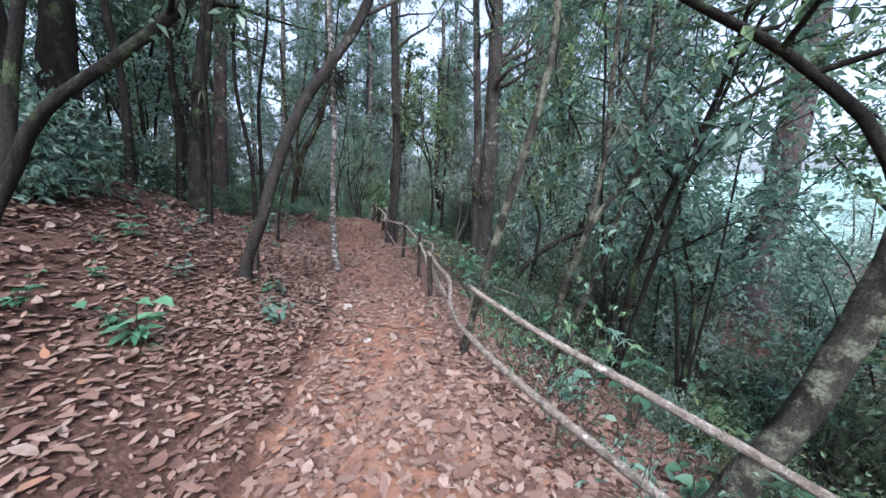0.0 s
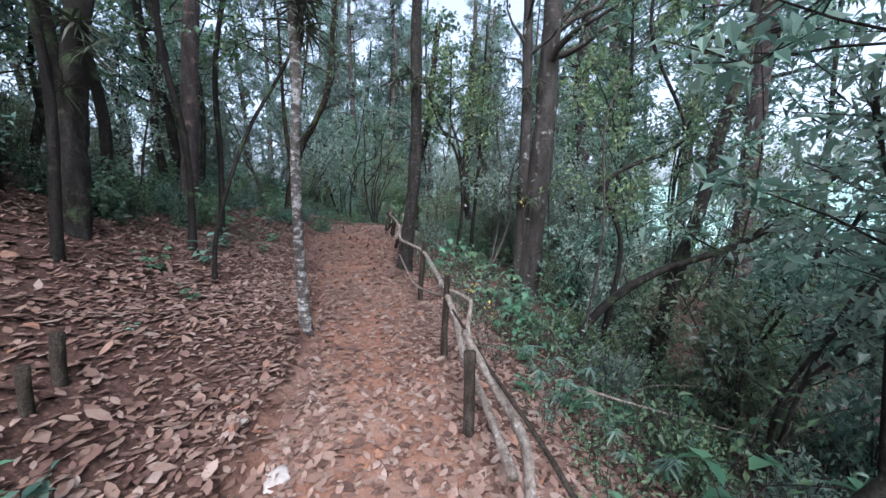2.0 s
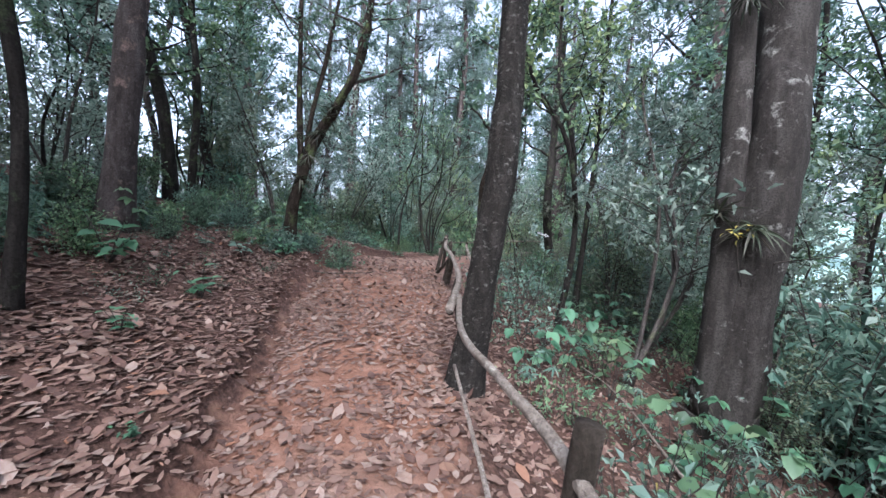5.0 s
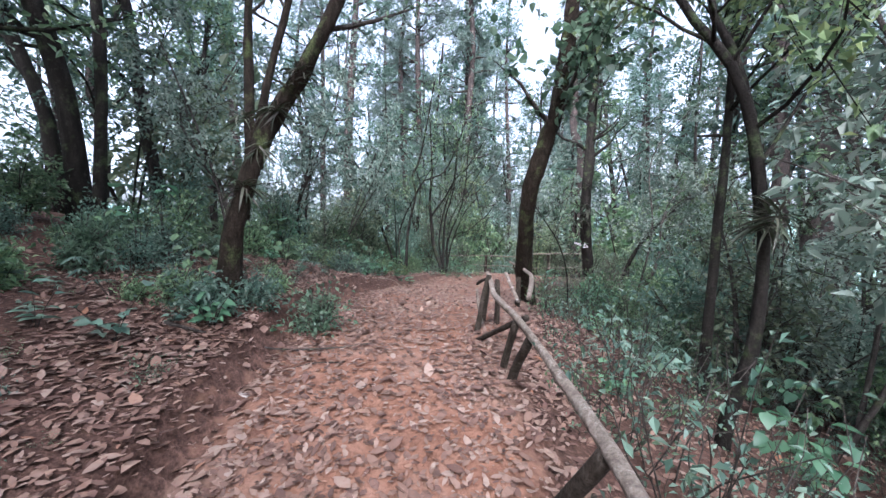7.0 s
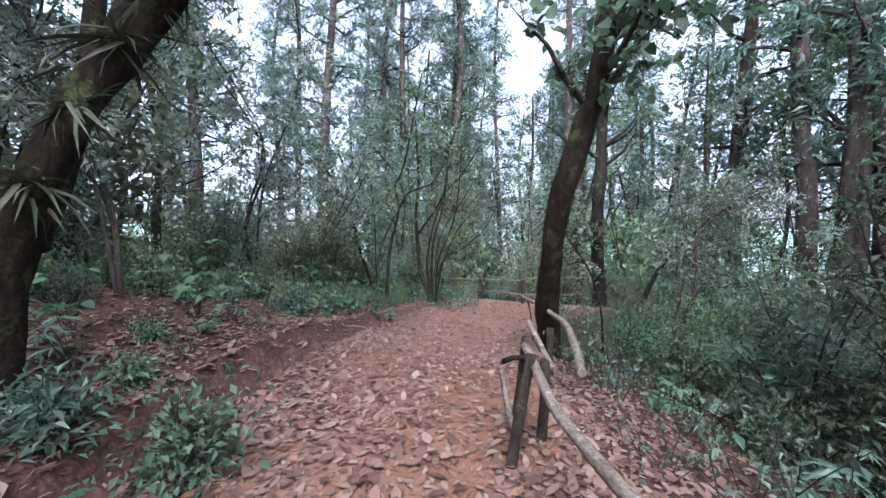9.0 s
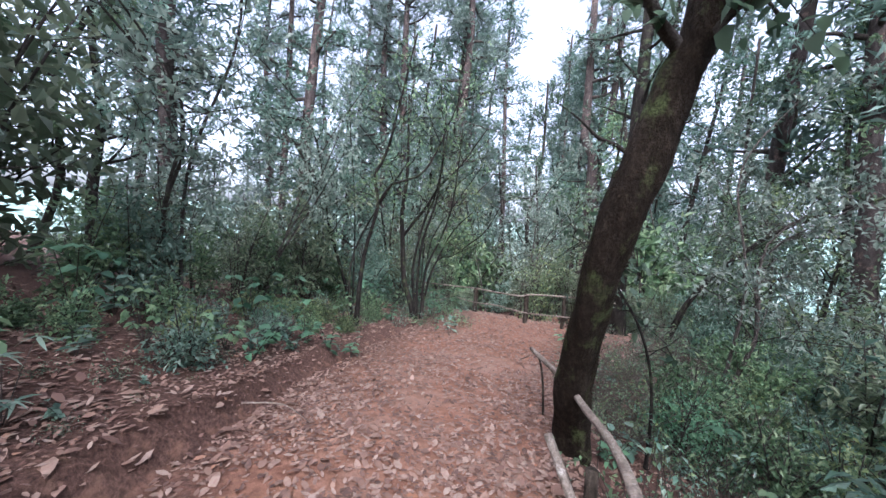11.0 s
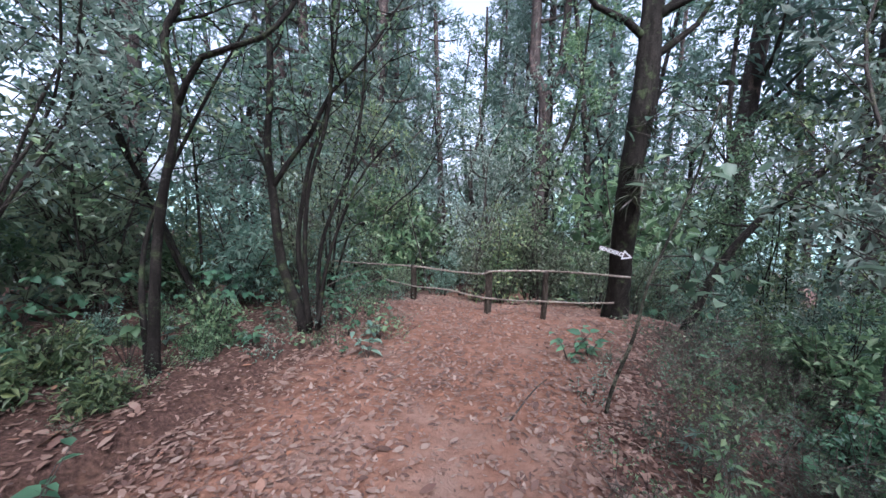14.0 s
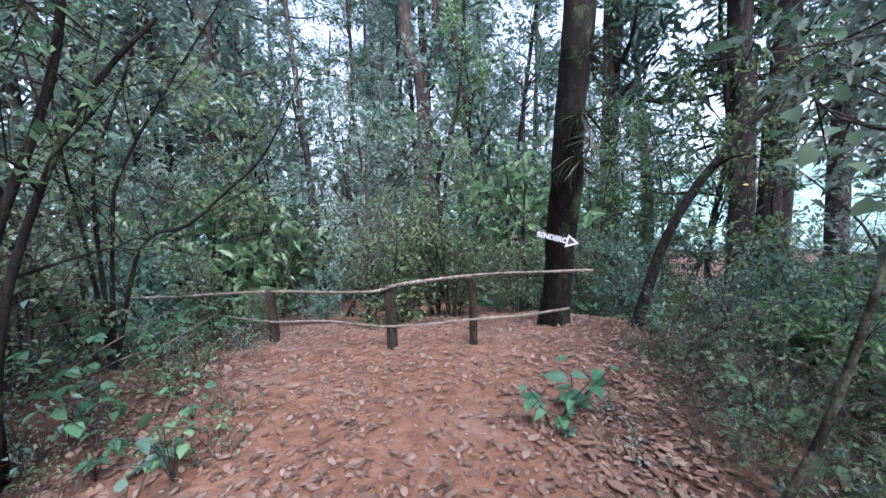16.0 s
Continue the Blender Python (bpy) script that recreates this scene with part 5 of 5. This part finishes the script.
plant_out(finger_kinds(4, 520), scatter(34, RNG, (-4, 6), (2, 20), lambda x, y: edge_right(x, y) and 1.5 < side_of(x, y) < 4.5, 0.5, near), RNG, 0.5, 0.85, 0.0, 6)
plant_out(big_leaf_kinds(5, 540), scatter(80, RNG, (-9, 6), (1, 24), lambda x, y: (2.3 < side_of(x, y) < 4.4 and edge_right(x, y)) or (y > 9 and -4.4 < side_of(x, y) < -2.5), 0.5, near), RNG, 0.6, 1.2, 0.0, 6)
plant_out(grass_kinds(3, 560), scatter(100, RNG, (-8, 6), (1, 22), lambda x, y: 1.25 < side_of(x, y) < 4.2 and edge_right(x, y), 0.36, near), RNG, 0.7, 1.4, 0.0, 6)
plant_out(grass_kinds(3, 570), scatter(80, RNG, (-8, 0), (8, 21), lambda x, y: edge_left(x, y) and -4.4 < side_of(x, y) < -1.5, 0.34, near), RNG, 0.35, 0.8, 0.0, 6)

# leafy plants at the bend and below the forked tree
plant_out(big_leaf_kinds(3, 556), [(-5.4, 19.3), (-5.2, 19.0), (-5.0, 19.6), (-4.75, 18.9), (-4.7, 19.3), (-5.0, 18.4), (-5.5, 18.4), (-6.4, 18.2)], RNG, 0.45, 0.75, 0.0, 6)
plant_out(herb_kinds(3, 518), [(-5.69, 15.24), (-5.5, 15.7), (-5.35, 16.0), (-5.8, 15.6), (-5.65, 14.6), (-5.95, 14.9), (-4.7, 18.4), (-4.9, 19.1), (-2.55, 18.9), (-2.3, 19.1)], RNG, 1.0, 1.35, 0.0, 6)
plant_out(grass_kinds(3, 596), [(-5.3, 18.7), (-5.1, 19.3), (-4.8, 19.7), (-5.6, 18.0), (-6.0, 17.5), (-5.9, 17.0), (-6.3, 17.4), (-5.5, 18.9), (-4.6, 19.1), (-2.5, 18.0), (-2.3, 18.5), (-2.1, 19.0), (-2.6, 17.3), (-2.5, 16.8)], RNG, 0.5, 0.9, 0.0, 6)
# leafy plants and brush beside the rails
plant_out(big_leaf_kinds(2, 552), [(-0.55, 9.75), (-0.3, 10.2)], RNG, 0.75, 0.9, 0.0, 6)
plant_out(big_leaf_kinds(3, 546), [(1.0, 8.4), (1.35, 8.1), (1.6, 8.6), (1.2, 9.2), (0.75, 8.9), (1.9, 8.0), (1.05, 7.5), (0.6, 9.6), (0.2, 10.3), (0.45, 10.9), (-0.2, 11.3), (0.95, 9.9)], RNG, 0.6, 1.0, 0.0, 6)
plant_out(finger_kinds(3, 526), [(1.5, 5.9), (1.8, 5.6), (1.9, 6.3), (1.45, 6.6), (1.2, 10.2), (-0.9, 12.6), (-0.6, 13.2), (-1.3, 12.2)], RNG, 0.5, 0.8, 0.0, 6)
plant_out(shrub_kinds(4, 481, 0.8, (DARKGREEN, GREEN, BLUEGREEN, DARKGREEN), 8), scatter(34, RNG, (-3, 4), (8.6, 15.6), lambda x, y: 1.45 < side_of(x, y) < 3.6, 0.42, near), RNG, 0.6, 1.15)
plant_out(grass_kinds(4, 590), scatter(90, RNG, (0, 8), (0.5, 12), lambda x, y: 1.5 < side_of(x, y) < 6.5, 0.33, near), RNG, 0.8, 1.5, 0.0, 6)
plant_out(shrub_kinds(3, 478, 0.9, (PALEGREEN, GREEN, BLUEGREEN), 8), scatter(16, RNG, (2, 10), (0.5, 10), lambda x, y: 3.6 < side_of(x, y) < 8, 0.6, near), RNG, 0.6, 1.1)


# ---- epiphytes on the trunks ----
def bromeliad(seed, size=0.3, count=34, hang=0.0):
    rng = np.random.default_rng(seed)
    root = thing("bromeliad", "spiky grey-green bromeliad rosette clinging to a trunk", "bromeliad", "bromeliads on the trunks")
    leaves = Leaves()
    a, t = rng.random(count) * 6.28, rng.uniform(-0.5 - hang, 1.0 - hang, count)
    leaves.add(rng.normal(0, 0.02, (count, 3)), np.stack([np.cos(a), np.sin(a), t], -1), size * rng.uniform(0.6, 1.2, count))
    tagged(part("rosette", full_blades(leaves, "rosette", rng, 0.09, 0.5, 0.02), BROMELIAD, root), kind="stuff")
    return root


ROSETTES = [bromeliad(600, 0.24), bromeliad(601, 0.28, 44, 0.3), bromeliad(602, 0.24, 46, 0.35)]
ROSETTE_SPOTS = [(-0.66, 5.48, 3.2), (-0.80, 5.45, 3.35), (-0.70, 5.55, 3.05), (-0.9, 9.0, 3.9), (-1.1, 8.95, 3.7), (-0.86, 9.15, 4.4), (1.05, 10.6, 1.85), (1.1, 10.62, 3.9), (1.35, 10.7, 4.1), (3.95, 9.4, 1.55), (4.0, 9.4, 1.2), (4.3, 9.75, 2.6), (4.5, 9.85, 3.3), (-4.42, 11.25, 3.0), (-4.44, 11.08, 2.6), (-4.36, 11.4, 3.3), (-4.52, 10.95, 2.2), (-4.3, 11.45, 3.45), (-4.95, 11.3, 3.0), (-1.62, 20.25, 2.2), (-1.5, 20.2, 2.4), (-1.5, 20.25, 3.2), (1.3, 10.55, 1.7), (-0.33, 11.5, 1.9), (-2.55, 5.3, 2.9), (-0.62, 5.4, 3.35), (-0.72, 8.8, 3.6), (-0.34, 11.3, 1.95), (-1.6, 20.2, 2.6), (2.95, 4.2, 2.3), (-2.95, 5.3, 2.6), (-2.9, 5.45, 3.2)]
for k, (x, y, z) in enumerate(ROSETTE_SPOTS):
    m = pose(x, y, z, 10 * (k % 5) - 20, 14 * (k % 3) - 14, 47 * k)
    if k < 3:
        ROSETTES[k].matrix_basis = m
    else:
        copy_thing(ROSETTES[k % 3], m)


# ---- stumps, stones, roots and sticks ----
def stump(x, y, h, r, seed):
    root = thing("stump", "short weathered sapling stump in the litter", "stump", "stumps on the bank", at=down(x, y, 0))
    pole("stem", [(x, y, ground_z(x, y) - 0.15), (x + 0.01, y, ground_z(x, y) + h * 0.6), (x + 0.02, y, ground_z(x, y) + h)], r * 1.15, r, POSTWOOD, root, seed)


stump(-1.08, 3.95, 0.26, 0.036, 61)
stump(-0.95, 3.75, 0.22, 0.03, 62)


def stone(x, y, size, seed):
    rng = np.random.default_rng(seed)
    bm = bmesh.new()
    bmesh.ops.create_icosphere(bm, subdivisions=3, radius=1.0)
    ph = rng.random(6) * 6
    for v in bm.verts:
        n = 1 + 0.14 * math.sin(3 * v.co.x + ph[0]) + 0.12 * math.sin(4 * v.co.y + ph[1]) + 0.08 * math.sin(7 * v.co.z + 3 * v.co.x + ph[2])
        v.co = Vector((v.co.x * size * n, v.co.y * size * 0.7 * n, v.co.z * size * 0.32 * n))
    for f in bm.faces:
        f.smooth = True
    me = bpy.data.meshes.new("stone")
    bm.to_mesh(me)
    bm.free()
    me.materials.append(STONE)
    ob = tagged(new("stone", me), "flat pale stone bedded in the clay path", "stone", "stones in the path")
    ob.matrix_basis = pose(x, y, ground_z(x, y) + size * 0.02, 0, 0, rng.uniform(0, 360))


for k, (x, y, size) in enumerate([(-0.08, 4.2, 0.10), (-0.45, 4.35, 0.05), (0.5, 3.3, 0.06), (0.2, 2.9, 0.05), (-0.3, 4.9, 0.06), (-3.6, 10.2, 0.05), (-3.4, 13.5, 0.04)]):
    stone(x, y, size, 700 + k)


def stick(pts, r, seed, label="thin fallen stick lying on the leaf litter"):
    p = [(x, y, ground_z(x, y) + h) for x, y, h in pts]
    root = thing("stick", label, "stick", "fallen sticks", at=p[0])
    pole("stem", p, r, r * 0.45, TWIG if seed % 2 else DEADWOOD, root, seed, "", 0.12, 6)


stick([(-0.42, 3.62, 0.0), (-0.2, 3.76, 0.02), (0.0, 3.86, 0.01), (0.16, 3.9, 0.0)], 0.022, 71, "exposed root across the path")
stick([(-0.4, 2.7, 0.02), (-0.15, 2.95, 0.05), (0.0, 3.2, 0.01)], 0.009, 72)
stick([(-4.3, 10.1, 0.1), (-3.95, 10.7, 0.06), (-3.5, 10.95, 0.03), (-3.25, 11.2, 0.02)], 0.016, 73)
stick([(-4.75, 13.7, 0.25), (-4.55, 13.9, 0.22), (-4.45, 14.1, 0.03)], 0.009, 74)
stick([(-2.2, 16.0, 0.02), (-1.9, 17.0, 0.05), (-1.6, 17.8, 0.1)], 0.012, 75)
stick([(0.6, 8.9, 0.25), (0.2, 9.7, 0.35), (-0.1, 10.4, 0.15)], 0.014, 76)
stick([(1.0, 10.0, 0.4), (0.4, 10.6, 0.3), (-0.3, 11.0, 0.12)], 0.011, 77)
stick([(1.7, 5.6, 0.5), (2.3, 5.9, 0.55), (3.2, 6.1, 0.7)], 0.014, 78)
stick([(-3.2, 17.5, 0.01), (-3.0, 18.0, 0.02), (-2.85, 18.3, 0.01)], 0.012, 79)
stick([(2.2, 6.6, 0.2), (2.8, 7.2, 0.5), (3.8, 7.6, 0.8)], 0.016, 80)
# dead brush heaped at the end of the fence
for k, (x, y, a, n, h) in enumerate([(-6.3, 20.9, 0.3, 0.9, 0.5), (-6.9, 21.3, -0.4, 1.2, 0.3), (-7.0, 20.9, 0.2, 1.1, 0.6), (-7.4, 21.6, -0.2, 1.3, 0.4), (-7.6, 20.6, 0.6, 1.2, 0.7)]):
    stick([(x, y, -0.02), (x + 0.5 * n * math.cos(a), y + 0.5 * n * math.sin(a), 0.55 * h), (x + n * math.cos(a + 0.3), y + n * math.sin(a + 0.3), h)], 0.014, 820 + 2 * k, "pale dead branch caught in the brush")
plant_out(grass_kinds(3, 580), scatter(34, RNG, (-8, -1.5), (19.2, 22.6), lambda x, y: y > 20.0 + 0.45 * max(0, -3.0 - x) and edge_left(x, y) or (side_of(x, y) < -1.8), 0.3, near), RNG, 0.6, 1.2, 0.0, 6)
_r = np.random.default_rng(90)
for k in range(26):
    y = _r.uniform(1, 20)
    x = float(np.interp(y, TRAIL_Y, TRAIL_X)) + (_r.uniform(-3.5, -0.2) if k % 3 else _r.uniform(0.8, 3.0))
    a, n = _r.uniform(0, 6.28), _r.uniform(0.15, 0.5)
    stick([(x, y, 0.01), (x + 0.5 * n * math.cos(a), y + 0.5 * n * math.sin(a), 0.02), (x + n * math.cos(a + 0.2), y + n * math.sin(a + 0.2), 0.01)], _r.uniform(0.004, 0.009), 800 + k)


# ---- yellow-leaved sprigs ----
for k, (x, y, z) in enumerate([(1.15, 10.45, 1.65), (0.75, 7.9, 0.05), (-6.92, 21.6, 0.52), (1.2, 20.8, 1.9), (0.40, 8.3, 0.31), (1.88, 9.6, -0.69)]):
    rng = np.random.default_rng(900 + k)
    root = thing("yellow_sprig", "sprig of bright yellow leaves in the undergrowth", "plant", "yellow sprigs", at=(x, y, z))
    wood, leaves = Wood(), Leaves()
    g = ground_z(x, y) - z if z - ground_z(x, y) < 1.0 else -0.5
    wood.add([(0.1, 0.05, g), (0.03, 0.0, g * 0.5), (0, 0, 0.1)], 0.006, 0.003, rng, 5, 0.1, 0.0)
    leaves.add(rng.normal(0, 0.06, (11, 3)), rng.normal(0, 1, (11, 3)), rng.uniform(0.035, 0.075, 11))
    part("stalk", wood.mesh("stalk"), TWIG, root)
    part("foliage", full_blades(leaves, "foliage", rng, 0.7), YELLOW, root)


# ---- fallen leaves ----
def dry_leaf_verts(n, rng, size, p, yaw, tilt):
    """Six-cornered curled blades; returns vertices and triangles."""
    shape = np.array([(0, 0, 0), (0.33, 0.20, 0.06), (0.70, 0.17, 0.05), (1, 0, 0.0), (0.70, -0.17, 0.05), (0.33, -0.20, 0.06)], float)
    curl = rng.uniform(-0.25, 0.45, (n, 1))
    fold = rng.uniform(-0.4, 2.2, (n, 1))
    wide = rng.uniform(0.75, 1.5, (n, 1))
    u, w, f = shape[None, :, 0] - 0.5, shape[None, :, 1] * wide, shape[None, :, 2] * fold
    h = f + curl * (u * u * 1.2)
    lx, ly, lz = u * size[:, None], w * size[:, None], h * size[:, None]
    ct, st = np.cos(tilt)[:, None], np.sin(tilt)[:, None]
    lx, lz = lx * ct - lz * st, lx * st + lz * ct
    cy, sy = np.cos(yaw)[:, None], np.sin(yaw)[:, None]
    v = np.stack([lx * cy - ly * sy, lx * sy + ly * cy, lz], -1) + p[:, None, :]
    i = np.arange(n)[:, None] * 6
    t = np.vstack([i + np.array(f3) for f3 in ((0, 5, 1), (1, 5, 4), (1, 4, 2), (2, 4, 3))])
    return v.reshape(-1, 3), t


def litter_spots(n, rng):
    """Leaves lie thick on the slopes, thinner on the trodden middle, in drifts."""
    out = []
    total = 0
    while total < n:
        y = rng.uniform(-0.5, 23.5, 20000)
        s = rng.normal(0, 2.6, 20000)
        x = s + np.interp(y, TRAIL_Y, TRAIL_X)
        hl, hr = np.interp(y, TRAIL_Y, HALF_LEFT), np.interp(y, TRAIL_Y, HALF_RIGHT)
        inside = np.clip(np.where(s < 0, 1 + s / hl, 1 - s / hr), 0, 1)
        drift = 0.5 + 0.5 * np.sin(2.3 * x + 1.1 * y) * np.sin(1.9 * y - 1.4 * x + 2)
        left = -s - hl
        bank = np.where(left > 0, np.interp(y, [0, 6, 9, 11, 17], [0.85, 0.9, 1.0, 0.8, 0.6]), 1.0) * np.where((left > -0.02) & (left < 0.16), np.interp(y, [3, 8, 10], [0.95, 0.8, 0.6]), 1.0)
        bank = bank * np.where(s - hr > 0.3, np.interp(y, [5, 8, 15], [0.8, 0.45, 0.4]), 1.0)
        keep = rng.random(20000) < bank * (1 - np.interp(y, [0, 9, 12], [0.70, 0.55, 0.50]) * inside) * (0.35 + 0.65 * drift) * np.interp(y, [0, 6, 9, 14, 17, 22], [1, 0.95, 0.95, 0.9, 0.8, 0.6])
        out.append(np.stack([x[keep], y[keep]], -1))
        total += keep.sum()
    return np.vstack(out)[:n]


litter = thing("leaf_litter", "brown and pinkish dry leaves strewn over path and bank", "leaves")
_r = np.random.default_rng(33)
MANY = 120000
xy = litter_spots(MANY, _r)
size = np.clip(_r.lognormal(-2.95, 0.40, MANY), 0.02, 0.13) * np.interp(xy[:, 1], [0, 7, 12, 16], [1.15, 1.1, 1.0, 0.85])
z = height(xy[:, 0], xy[:, 1]) + 0.004 + _r.random(MANY) * 0.018
v, t = dry_leaf_verts(MANY, _r, size, np.column_stack([xy, z]), _r.random(MANY) * 6.28, _r.normal(0, 0.28, MANY))
tagged(part("drift", mesh_of("drift", v, None, t, False), DRY, litter), "layer of small dry leaves", kind="stuff")
LEAF_MESHES = []
for k in range(8):
    lv, lt = dry_leaf_verts(1, _r, np.array([1.0]), np.zeros((1, 3)), np.zeros(1), np.zeros(1))
    me = mesh_of("leaf", lv, None, lt, True)
    me.materials.append(DRY)
    LEAF_MESHES.append(me)
singles = litter_spots(600, _r)[:300]
for k, (x, y) in enumerate(singles):
    ob = part("leaf", LEAF_MESHES[k % 8], DRY, litter)
    s = float(_r.uniform(0.07, 0.13) if y < 13 else _r.uniform(0.045, 0.09))
    ob.matrix_basis = pose(x, y, ground_z(x, y) + 0.022, _r.normal(0, 9), _r.normal(0, 9), _r.uniform(0, 360)) @ Matrix.Scale(s, 4)
